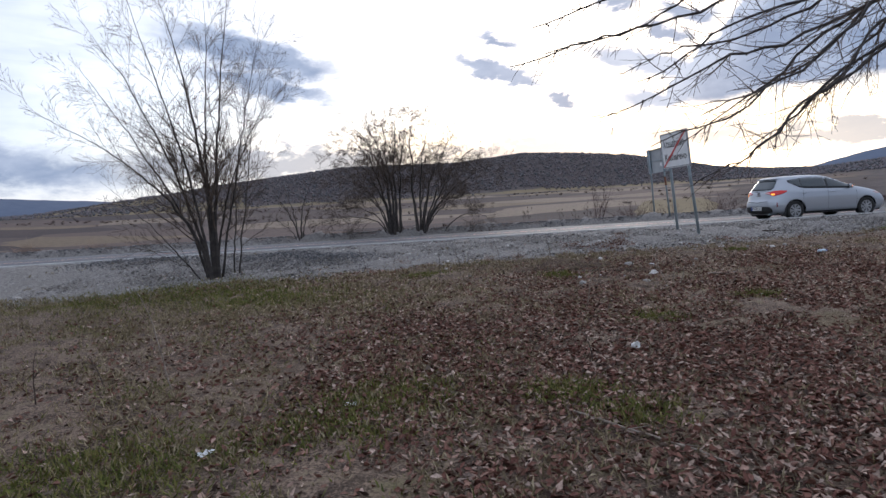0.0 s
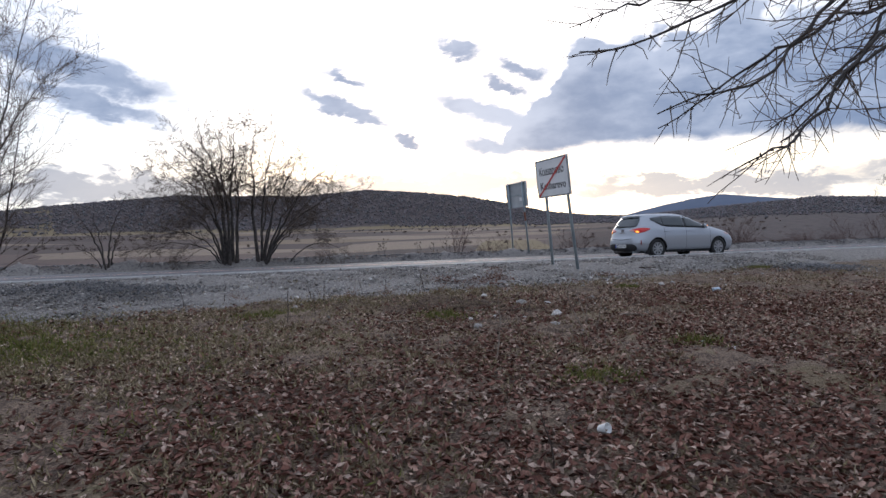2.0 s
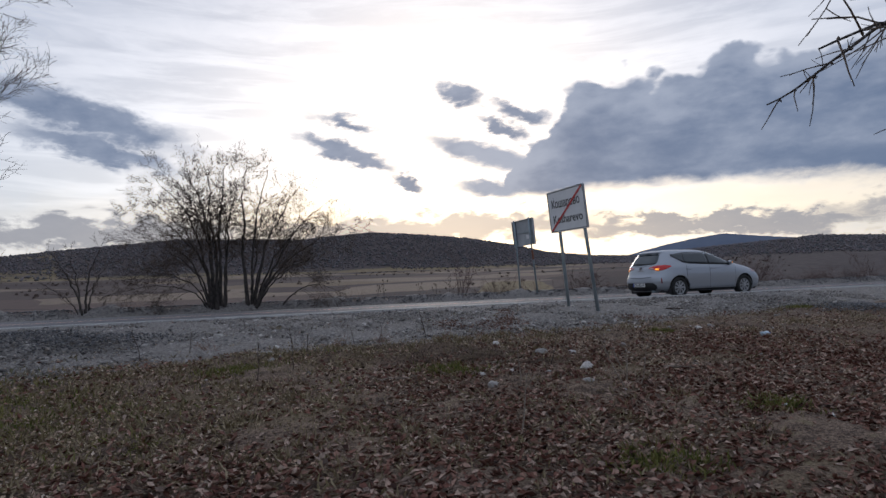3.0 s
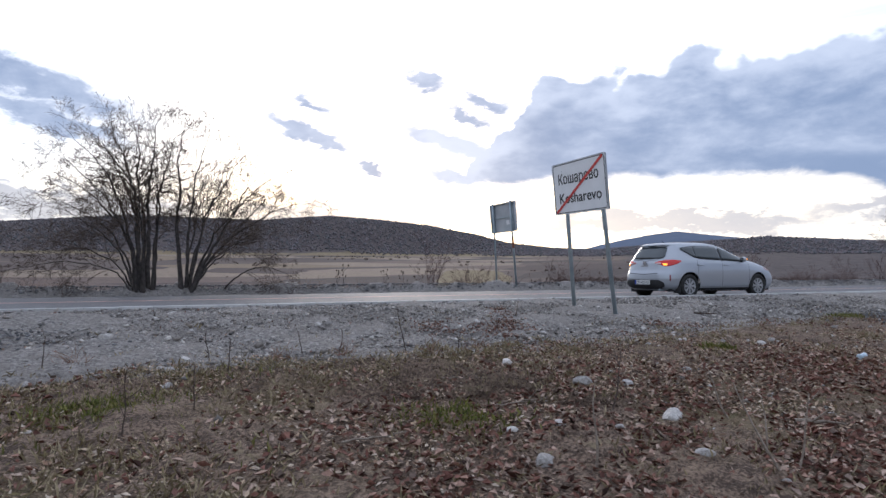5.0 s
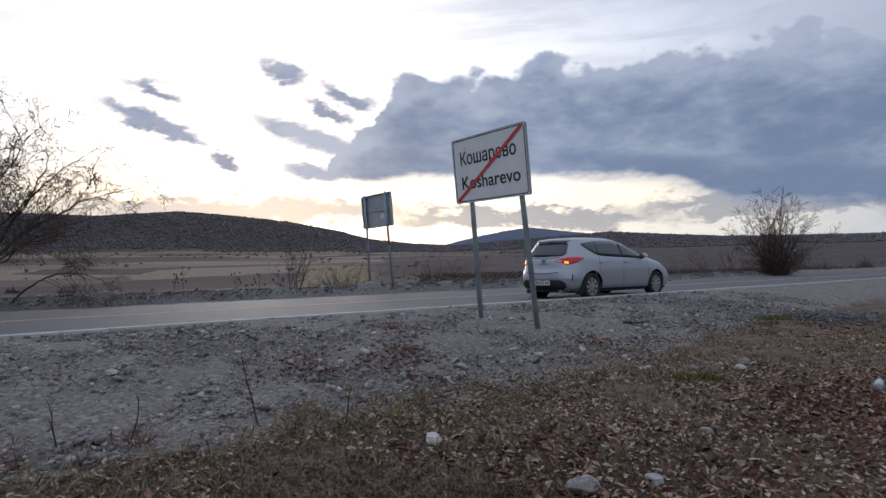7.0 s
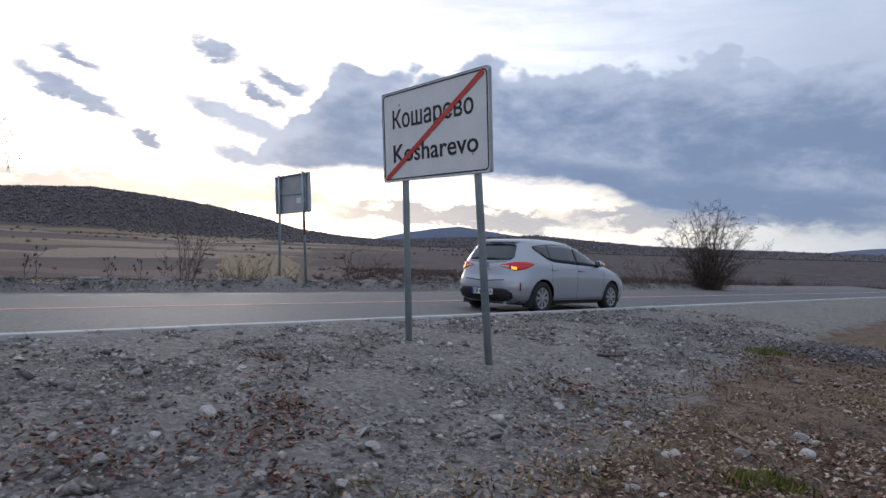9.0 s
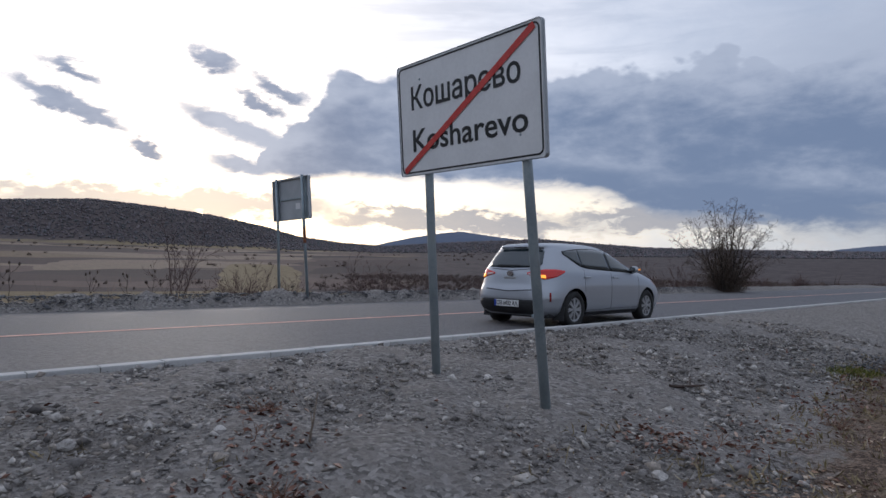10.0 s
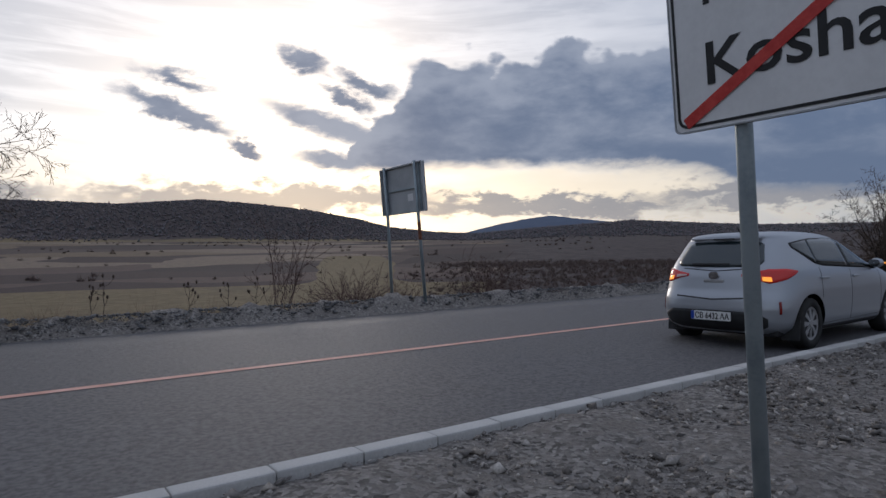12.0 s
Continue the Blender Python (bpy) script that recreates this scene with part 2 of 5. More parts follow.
    acre = n.mix(n.ramp(n.math("ADD", plough, n.math("MULTIPLY", n.math("SUBTRACT", f1, 0.5), 0.5)), 0.45, 0.52), grass, earth)
    base = n.mix(field, base, acre)
    trees = n.mix(n.ramp(n.noise(co, 0.09, 6.0, 0.7), 0.35, 0.65), (0.055, 0.045, 0.045), (0.105, 0.083, 0.078))
    base = n.mix(n.ramp(n.math("ADD", wood, n.math("MULTIPLY", n.math("SUBTRACT", f1, 0.5), 0.8)), 0.42, 0.56), base, trees)
    link(n, base, bsdf, "Base Color")
    hgt = n.math("ADD", n.math("MULTIPLY", n3, 0.6), n.math("MULTIPLY", vor.outputs["Distance"], 0.6))
    hgt = n.math("ADD", hgt, n.math("MULTIPLY", n2, 1.2))
    bump(n, bsdf, hgt, 0.9, 0.032)
    return m


M_GROUND = ground_material()
# base colour carries the distance haze: the ranges are tinted blue-grey
M_FAR_HAZE = varied("far_mountain_haze", (0.13, 0.155, 0.21), (0.155, 0.18, 0.235), 0.002, 0.02, 1.0, relief=0.0, spec=0.0)

# ---- mesh helpers ----


def smooth(me, on=True):
    me.polygons.foreach_set("use_smooth", [on] * len(me.polygons))


def mesh_of(name, bm, mat, soft=False):
    me = bpy.data.meshes.new(name)
    bm.to_mesh(me)
    bm.free()
    me.materials.append(mat)
    smooth(me, soft)
    return me


def thing(name, m=None):
    e = new(name)
    e.empty_display_size = 0.2
    if m is not None:
        e.matrix_world = m
    return e


def part(name, bm, mat, parent=None, label="", soft=False, m=None):
    ob = new(name, mesh_of(name, bm, mat, soft))
    if parent is not None:
        ob.parent = parent
    if m is not None:
        ob.matrix_basis = m
    return tagged(ob, label)


def box(bm, x0, x1, y0, y1, z0, z1, bev=0.0):
    r = bmesh.ops.create_cube(bm, size=1.0, matrix=Matrix.LocRotScale(((x0 + x1) / 2, (y0 + y1) / 2, (z0 + z1) / 2), None, (x1 - x0, y1 - y0, z1 - z0)))
    if bev:
        es = list({e for v in r["verts"] for e in v.link_edges})
        bmesh.ops.bevel(bm, geom=es, offset=bev, segments=2, affect="EDGES", profile=0.6)
    return bm


def tube(bm, path, radii, sides=8, caps=True):
    """A tube round a row of points."""
    rings, n = [], len(path)
    for i, p in enumerate(path):
        d = (path[min(i + 1, n - 1)] - path[max(i - 1, 0)]).normalized()
        a = d.cross(Vector((0.3, 0.9, 0.31)) if abs(d.z) > 0.8 else Vector((0, 0, 1))).normalized()
        b = d.cross(a)
        rings.append([bm.verts.new(p + (a * math.cos(t) + b * math.sin(t)) * radii[i]) for t in (2 * math.pi * k / sides for k in range(sides))])
    for r0, r1 in zip(rings, rings[1:]):
        for k in range(sides):
            bm.faces.new((r0[k], r0[(k + 1) % sides], r1[(k + 1) % sides], r1[k]))
    if caps:
        bm.faces.new(rings[0][::-1])
        bm.faces.new(rings[-1])
    return bm


# ---- the ground: one sheet to the horizon ----
GX, GY = 2.5, 11.0
V_LINE = [-400, -60, -30, -20, -12, -8, -6.7, -3.7, -2.9, -1.7, -0.15, 0.0, 0.15, 7.9, 8.08, 8.25, 8.5, 8.8, 9.3, 10.5, 12.5, 18, 30, 60, 120, 400]
Z_LINE = [-4.0, -1.2, -0.5, -0.25, -0.08, 0.17, 0.24, 0.43, 0.54, 0.65, 0.685, 0.60, 0.53, 0.53, 0.60, 0.73, 0.87, 0.88, 0.64, 0.12, -0.7, -2.2, -4.2, -7.0, -9.0, -9.5]
AZ_LINE = [-180, -70, -48, -38, -32, -22, -13, -2.5, 3.5, 8, 12.6, 17, 20, 24, 28, 33, 42, 52, 63, 80, 180]
EL_LINE = [1.6, 1.6, 1.2, 1.6, 2.4, 3.7, 4.6, 4.5, 5.0, 4.7, 4.2, 3.4, 2.6, 2.1, 1.9, 2.3, 2.8, 2.1, 1.9, 1.6, 1.6]


def far_height(a, r):
    """The land past the road's own slope: valley fields, rising to wooded hills."""
    ridge = 1.6 + 1500 * np.tan(np.radians(np.interp(a, AZ_LINE, EL_LINE)))
    foot = np.interp(r, [100, 200, 400, 900], [-9.5, -9.0, -4.0, 24.0])
    top = np.interp(r, [900, 1500, 1900, 2600, 4900], [0, 1, 0.9, 0.3, 0.2])
    s = top * top * (3 - 2 * top)
    return foot * (1 - s) + ridge * s


def ground_z(x, y):
    u, v = to_uv(x, y)
    near = np.interp(v, V_LINE, Z_LINE)
    dx, dy = x - 3.0, y - 12.0
    r = np.sqrt(dx * dx + dy * dy)
    a = np.degrees(np.arctan2(dx, dy))
    w = np.clip((r - 70) / 150, 0, 1)
    w = w * w * (3 - 2 * w)
    return near * (1 - w) + far_height(a, r) * w


def build_ground():
    rng = np.random.default_rng(3)
    rad = np.concatenate([np.geomspace(0.4, 30, 200), np.geomspace(30, 4800, 160)[1:]])
    ang = np.radians(np.concatenate([np.arange(-80, 115, 0.36), np.arange(115, 280, 3.0)]))
    a, r = np.meshgrid(ang, rad)
    x, y = GX + r * np.sin(a), GY + r * np.cos(a)
    z = ground_z(x, y)
    u, v = to_uv(x, y)
    rough = np.where((v > -0.25) & (v < 8.0), 0.0, 1.0) * np.clip(1.4 - r / 40, 0, 1)
    berm = np.exp(-((v - 8.65) / 0.35) ** 2)
    wave = sum(np.sin(x * kx + y * ky + p) for kx, ky, p in ((1.9, 0.8, 0.3), (-0.9, 2.3, 1.1), (3.7, 2.9, 2.0), (5.1, -4.3, 0.7), (0.6, 0.5, 1.9)))
    z += rough * (wave * 0.012 + rng.normal(0, 1.0, z.shape) * np.where(v > -5, 0.004, 0.011)) + rough * berm * (0.05 * np.sin(u * 1.7) + 0.06 * np.sin(u * 4.1 + 1) + rng.normal(0, 0.035, z.shape))
    edge = np.interp(u, [-30, -14, -9, -6, -1, 1.5, 4, 9, 16, 60], [-7.0, -6.5, -5.5, -5.0, -5.0, -4.5, -4.1, -3.6, -3.3, -3.2])
    gravel = np.clip((v - edge) / 1.6 + 0.5, 0, 1) * np.where(v > 7.8, 0.8 * np.clip((10.0 - v) / 1.0, 0, 1), 1.0)
    gravel = np.where(r > 120, 0, gravel)
    field = np.clip((v - 13) / 8, 0, 1)
    deg = np.degrees(a)
    bush = np.clip((deg - 24) / 12, 0, 1) * np.clip((r - 30) / 30, 0, 1)
    wood = np.clip(np.maximum((r - 950) / 150 + 0.1, bush * 0.9), 0, 1) * (v > 9)
    wood = np.where((deg < -22) & (r > 900), wood * 0.5, wood)
    plough = np.clip((r - 215) / 50, 0, 1) * np.clip((960 - r) / 20, 0, 1)
    plough *= 1 - np.clip((deg - 12) / 3, 0, 1) * np.clip((22 - deg) / 3, 0, 1) * np.clip((620 - r) / 200, 0, 1)
    me = bpy.data.meshes.new("ground")
    nr, na = a.shape
    i = np.arange(nr * na).reshape(nr, na)
    j = np.roll(i, -1, axis=1)
    faces = np.stack([i[:-1], i[1:], j[1:], j[:-1]], -1).reshape(-1, 4)
    verts = np.stack([x, y, z], -1).reshape(-1, 3)
    hub = len(verts)
    verts = np.vstack([verts, [GX, GY, float(ground_z(np.float64(GX), np.float64(GY)))]])
    me.from_pydata(verts.tolist(), [], faces.tolist() + [[int(i[0, k]), int(j[0, k]), hub] for k in range(na)])
    att = me.color_attributes.new("cover", "FLOAT_COLOR", "POINT")
    col = np.ones((len(verts), 4), np.float32)
    col[:-1, 0], col[:-1, 1], col[:-1, 2], col[:-1, 3] = gravel.ravel(), field.ravel(), wood.ravel(), plough.ravel()
    col[-1] = (0, 0, 0, 1)
    att.data.foreach_set("color", col.ravel())
    me.materials.append(M_GROUND)
    smooth(me)
    return tagged(new("ground", me), "leaf-strewn meadow, gravel verge and valley fields below wooded hills", "ground", kind="structure")


build_ground()


def gz(x, y):
    return float(ground_z(np.float64(x), np.float64(y)))


def far_range(name, az0, az1, heights, dist, seed):
    """A far range as a ridge with two slopes, haze blue in its colour."""
    rnd = random.Random(seed)
    bm = bmesh.new()
    rows = []
    n = 90
    for k in range(n + 1):
        f = k / n
        e = np.interp(f, np.linspace(0, 1, len(heights)), heights) + rnd.uniform(-0.02, 0.02)
        row = []
        for d, part_h in ((dist - 900, -0.2), (dist - 400, 0.55), (dist, 1.0), (dist + 300, 0.3)):
            p = heading(az0 + (az1 - az0) * f, 0)
            h = 1.6 + d * math.tan(radians(e)) * part_h if part_h > 0 else -30
            row.append(bm.verts.new((GX + p.x * d, GY + p.y * d, h)))
        rows.append(row)
    for r0, r1 in zip(rows, rows[1:]):
        for k in range(3):
            bm.faces.new((r0[k], r1[k], r1[k + 1], r0[k + 1]))
    ob = part(name, bm, M_FAR_HAZE, soft=True)
    return tagged(ob, "far mountain range under the evening sky, blue-grey haze put into its colour", "mountain", kind="structure")


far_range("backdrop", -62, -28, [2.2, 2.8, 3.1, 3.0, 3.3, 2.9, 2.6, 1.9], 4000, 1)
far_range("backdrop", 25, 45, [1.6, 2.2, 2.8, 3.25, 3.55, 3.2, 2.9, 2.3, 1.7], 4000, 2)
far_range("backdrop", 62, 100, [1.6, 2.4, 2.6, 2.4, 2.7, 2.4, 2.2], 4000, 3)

# ---- road and kerb ----


def build_road():
    bm = bmesh.new()
    us = [-320 + 4 * k for k in range(160)]
    rows = []
    for u in us:
        row = []
        for v, dz in ((0.0, -0.02), (0.6, 0.0), (3.15, 0.05), (6.3, 0.01), (8.14, -0.02)):
            x, y = plan(u, v)
            row.append(bm.verts.new((x, y, ROAD_Z + dz)))
        x, y = plan(u, 8.2)
        row.append(bm.verts.new((x, y, ROAD_Z - 0.2)))
        rows.append(row)
    for r0, r1 in zip(rows, rows[1:]):
        for k in range(5):
            bm.faces.new((r0[k], r1[k], r1[k + 1], r0[k + 1]))
    ob = part("road", bm, M_ASPHALT, soft=True)
    return tagged(ob, "two-lane grey asphalt road with a pale edge", "road", kind="structure")


road = build_road()


def build_line():
    bm = bmesh.new()
    for k in range(120):
        u0, u1 = -120 + 2 * k, -118 + 2 * k
        q = [bm.verts.new((*plan(u, v), ROAD_Z + 0.054)) for u, v in ((u0, 3.12), (u1, 3.12), (u1, 3.25), (u0, 3.25))]
        bm.faces.new(q)
    ob = part("road_marking", bm, M_ORANGE)
    return tagged(ob, "worn orange centre line painted on the asphalt", "road marking", kind="structure")


build_line()

# ---- kerb ----


def build_kerb():
    kerb = tagged(thing("kerb"), "pale concrete kerb of long blocks beside the road", "kerb", kind="structure")
    bm = box(bmesh.new(), 0.002, 0.505, -0.135, 0.005, ROAD_Z - 0.2, 0.728, 0.012)
    me = mesh_of("kerb_stone", bm, M_KERB)
    rnd = random.Random(5)
    for k in range(-70, 150):
        ob = new("kerb_stone", me)
        ob.parent = kerb
        x, y = plan(k * 0.508 - 0.12, 0)
        ob.matrix_basis = pose(x, y, rnd.uniform(-0.003, 0.002), 0, 0, ROAD_ANGLE + rnd.uniform(-0.06, 0.06))
    far = bmesh.new()
    for u0, u1 in ((-300, -35.6), (76.3, 300)):
        box(far, u0, u1, -0.135, 0.005, ROAD_Z - 0.2, 0.723)
    part("kerb_run", far, M_KERB, kerb, m=pose(KX, KY, 0, 0, 0, ROAD_ANGLE))
    return kerb


build_kerb()

# ---- bare trees ----


class Wood:
    """Gathers tapering tubes as plain lists, for one mesh."""

    def __init__(self):
        self.v, self.f = [], []

    def tube(self, pts, radii, sides):
        n = len(pts)
        base = len(self.v)
        for i in range(n):
            d = (pts[min(i + 1, n - 1)] - pts[max(i - 1, 0)])
            d = d.normalized() if d.length > 1e-6 else Vector((0, 0, 1))
            a = d.cross(Vector((0.3, 0.9, 0.31)) if abs(d.z) > 0.8 else Vector((0, 0, 1))).normalized()
            b = d.cross(a)
            for k in range(sides):
                t = 2 * math.pi * k / sides
                self.v.append(tuple(pts[i] + (a * math.cos(t) + b * math.sin(t)) * radii[i]))
        for i in range(n - 1):
            o = base + i * sides
            for k in range(sides):
                k2 = (k + 1) % sides
                self.f.append((o + k, o + k2, o + sides + k2, o + sides + k))
        self.f.append(tuple(base + (n - 1) * sides + k for k in range(sides)))

    def mesh(self, name, mat):
        me = bpy.data.meshes.new(name)
        me.from_pydata(self.v, [], self.f)
        me.materials.append(mat)
        smooth(me)
        return me


def grow(wood, twigs, rnd, p, d, length, r, depth, spec):
    """One limb and, along it, its side limbs. spec: rise, wobble, spread, count, shrink, bud."""
    n = max(3, int(length / spec["step"]))
    pts, radii = [p.copy()], [r]
    tip = max(r * 0.28, spec["twig"] * 0.8) if depth else spec["twig"] * 0.6
    d = d.normalized()
    for i in range(n):
        d = (d + Vector((rnd.gauss(0, 1), rnd.gauss(0, 1), rnd.gauss(0, 1))) * spec["wobble"] + Vector((0, 0, spec["rise"] * (1 if depth > 1 else 0.6)))).normalized()
        pts.append(pts[-1] + d * (length / n))
        radii.append(r + (tip - r) * (i + 1) / n)
    (wood if r > spec["limb"] else twigs).tube(pts, radii, 7 if r > 0.03 else (5 if r > 0.012 else 3))
    if depth == 0:
        return
    count = int(round(length * spec["count"] * (1.0 if length > 1.3 else 1.8) * rnd.uniform(0.8, 1.2))) + 1
    for k in range(count):
        f = spec["bare"] + (1 - spec["bare"]) * (k + rnd.random()) / count
        i = min(int(f * n), n - 1)
        q = pts[i].lerp(pts[i + 1], f * n - i)
        along = (pts[i + 1] - pts[i]).normalized()
        side = along.cross(Vector((rnd.gauss(0, 1), rnd.gauss(0, 1), rnd.gauss(0, 1)))).normalized()
        a = radians(rnd.uniform(*spec["spread"]))
        nd = along * math.cos(a) + side * math.sin(a)
        nl = length * spec["shrink"] * rnd.uniform(0.6, 1.15) * (1.15 - 0.6 * f)
        nr = min(radii[i] * 0.6, r * 0.42)
        if nl > 0.08:
            grow(wood, twigs, rnd, q, nd, nl, max(nr, spec["twig"]), depth - 1, spec)


SPEC = dict(rise=0.012, wobble=0.085, spread=(22, 52), count=2.9, shrink=0.46, bare=0.2, limb=0.011, step=0.17, twig=0.0045)


def formed_tree(name, x, y, right, stems, label, seed, foot, limbs=13, reach=(0.5, 1.5), depth=2, **over):
    """A leafless tree with bowed stems: start across and in depth, bend across and up, tip across, up and in depth, radius."""
    rnd = random.Random(seed)
    spec = {**SPEC, **over}
    tree = tagged(thing(name, pose(x, y, foot)), label, "tree")
    rx, ry = Vector((*right, 0)), Vector((-right[1], right[0], 0))
    crown = Wood()
    for b, bd, mr, mz, tr, tz, td, r in stems:
        p0, p2 = rx * b + ry * bd + Vector((0, 0, -0.15)), rx * tr + ry * td + Vector((0, 0, tz))
        pm = rx * mr + ry * (bd * 0.6 + td * 0.4) + Vector((0, 0, mz))
        f0 = 0.5
        p1 = (pm - p0 * (1 - f0) ** 2 - p2 * f0 * f0) / (2 * f0 * (1 - f0))
        n = 26
        pts, sway = [], Vector((0, 0, 0))
        for i in range(n + 1):
            f = i / n
            sway = sway * 0.86 + Vector((rnd.gauss(0, 1), rnd.gauss(0, 1), rnd.gauss(0, 0.6))) * spec["wobble"] * 0.2
            pts.append(p0 * (1 - f) ** 2 + p1 * 2 * f * (1 - f) + p2 * f * f + sway * math.sin(math.pi * min(f, 0.5)))
        radii = [0.9 * r * (1 - i / n) ** 1.25 + spec["twig"] for i in range(n + 1)]
        wood = Wood()
        wood.tube(pts, radii, 7)
        new("trunk", wood.mesh("trunk", M_BARK)).parent = tree
        length = (p1 - p0).length + (p2 - p1).length
        count = int(limbs * length / 5) + 3
        for k in range(count):
            f = spec["bare"] + (0.99 - spec["bare"]) * (k + rnd.random()) / count
            i = min(int(f * n), n - 1)
            along = (pts[i + 1] - pts[i]).normalized()
            side = along.cross(Vector((rnd.gauss(0, 1), rnd.gauss(0, 1), rnd.gauss(0, 1)))).normalized()
            a = radians(rnd.uniform(*spec["spread"]))
            grow(crown, crown, rnd, pts[i], along * math.cos(a) + side * math.sin(a), rnd.uniform(*reach) * (1.15 - 0.5 * f), min(radii[i] * 0.5, 0.016), depth, spec)
    new("crown", crown.mesh("crown", M_TWIG)).parent = tree
    return tree


formed_tree("roadside_tree", -5.55, 12.1, (0.905, 0.426), [
    (0.00, 0.0, -0.81, 1.90, -3.18, 3.64, -0.3, 0.052), (0.02, 0.05, -0.62, 2.60, -2.16, 5.70, 0.5, 0.050), (0.06, 0.0, -0.05, 3.00, -0.75, 6.70, -0.2, 0.062),
    (0.10, 0.05, 0.12, 2.90, 0.35, 6.50, 0.5, 0.050), (0.16, 0.0, 0.34, 2.80, 0.85, 6.70, -0.4, 0.058), (0.12, -0.05, 0.62, 2.20, 1.80, 4.40, 0.2, 0.032),
    (0.58, 0.3, 0.90, 1.90, 1.45, 4.70, 0.6, 0.024), (0.50, 0.4, 0.66, 1.80, 1.00, 4.40, 0.9, 0.022), (-0.08, 0.0, -0.85, 0.95, -1.95, 2.20, -0.2, 0.020),
    (0.00, 0.1, -0.85, 2.30, -2.50, 5.00, 1.0, 0.040), (0.04, -0.1, -0.45, 2.90, -1.35, 6.30, -0.9, 0.042), (0.2, 0.1, 0.75, 2.6, 1.35, 5.6, -0.5, 0.03),
], "leafless multi-stemmed young tree with dark bark on the grassy verge", 11, 0.30, limbs=19, reach=(0.6, 1.7), depth=2,
    wobble=0.075, rise=0.025, count=4.6, shrink=0.5, spread=(22, 54), bare=0.24, twig=0.0028)

formed_tree("roadside_tree", -3.25, 25.7, (0.981, 0.193), [
    (-0.35, 0.0, -0.52, 2.70, -1.22, 5.35, 0.3, 0.10), (-0.10, 0.1, -0.10, 3.00, 0.25, 5.40, -0.5, 0.085), (-0.25, -0.1, -0.32, 2.90, -0.65, 5.60, 0.9, 0.075),
    (-0.40, 0.1, -0.95, 2.60, -2.44, 4.70, -0.4, 0.07), (-0.40, -0.1, -0.95, 2.15, -2.90, 3.55, 0.5, 0.055), (-0.42, 0.0, -1.15, 1.55, -2.90, 2.50, -0.9, 0.042),
    (-0.40, 0.1, -1.40, 1.15, -2.95, 1.10, 0.6, 0.032), (-0.45, 0.0, -1.60, 0.85, -3.70, 0.55, -0.3, 0.028), (0.05, 0.1, 0.15, 2.4, 0.1, 4.7, 1.4, 0.05),
    (0.85, 0.0, 0.72, 2.60, 0.90, 5.40, 0.2, 0.09), (0.95, 0.1, 1.05, 2.60, 1.65, 5.20, -0.8, 0.065), (1.00, -0.1, 1.95, 2.00, 3.05, 3.85, 0.4, 0.075),
    (1.05, 0.0, 2.40, 1.85, 5.00, 3.05, -0.2, 0.06), (0.95, 0.1, 1.45, 2.20, 2.25, 4.40, 0.9, 0.055), (1.05, 0.1, 2.20, 1.75, 4.10, 3.55, 0.9, 0.045),
    (-0.3, 0.1, -0.62, 2.95, -2.00, 5.15, 0.9, 0.05), (-0.40, 0.0, -1.05, 2.45, -3.00, 4.25, 0.2, 0.05), (-0.40, 0.1, -1.2, 1.90, -3.30, 2.95, 0.9, 0.04), (0.0, 0.0, 0.28, 3.1, 0.75, 5.1, 0.6, 0.05),
    (1.00, 0.0, 1.6, 2.55, 2.90, 4.55, -0.5, 0.05), (1.05, 0.1, 2.1, 2.25, 3.90, 3.95, 0.4, 0.05), (1.05, -0.1, 2.3, 1.5, 4.6, 2.3, 0.6, 0.035), (-0.2, -0.1, -0.4, 2.2, -1.3, 4.2, -1.5, 0.045),
    (1.10, 0.0, 1.95, 1.20, 3.40, 1.60, -0.9, 0.035), (1.85, 0.0, 2.90, 0.72, 4.20, 0.35, -0.3, 0.028), (0.9, 0.2, 1.2, 2.2, 1.6, 3.9, 1.6, 0.045),
], "wide leafless tree with thick clumped stems on the road bank", 21, 0.68, limbs=22, reach=(0.5, 1.45), depth=2,
    wobble=0.15, rise=0.004, count=5.6, shrink=0.55, spread=(28, 72), bare=0.36, twig=0.0042)

formed_tree("small_tree", -7.4, 24.9, (0.97, 0.24), [
    (0.0, 0.0, -0.45, 1.20, -1.05, 2.25, 0.2, 0.045), (0.05, 0.0, 0.15, 1.10, 0.75, 2.70, -0.2, 0.05), (0.05, 0.1, 0.35, 1.20, 1.00, 2.10, 0.4, 0.03),
    (0.0, -0.1, -0.30, 1.40, -0.35, 2.50, 0.3, 0.028), (0.0, 0.0, -0.5, 0.6, -1.2, 1.2, 0.1, 0.02)],
    "small forked leafless tree beside the far road edge", 31, 0.62, limbs=16, reach=(0.3, 0.8), depth=2, wobble=0.12, count=4.0, shrink=0.5, spread=(25, 55), bare=0.3, twig=0.0055)

formed_tree("roadside_tree", 35.0, 32.6, (0.556, -0.831), [
    (0.25 * math.cos(k * 2.4), 0.3 * math.sin(k * 2.4), (0.35 + 0.055 * k) * math.cos(k * 2.4), 2.5 - 0.05 * k, (0.6 + 0.13 * k) * math.cos(k * 2.4), 5.45 - 0.13 * k, (0.5 + 0.1 * k) * math.sin(k * 2.4), 0.042 - 0.0008 * k) for k in range(22)],
    "broad round-topped leafless tree standing beside the road", 41, 0.45, limbs=24, reach=(0.5, 1.2), depth=2, wobble=0.1, count=4.2, rise=0.02, shrink=0.5, bare=0.03, spread=(28, 72), twig=0.006)


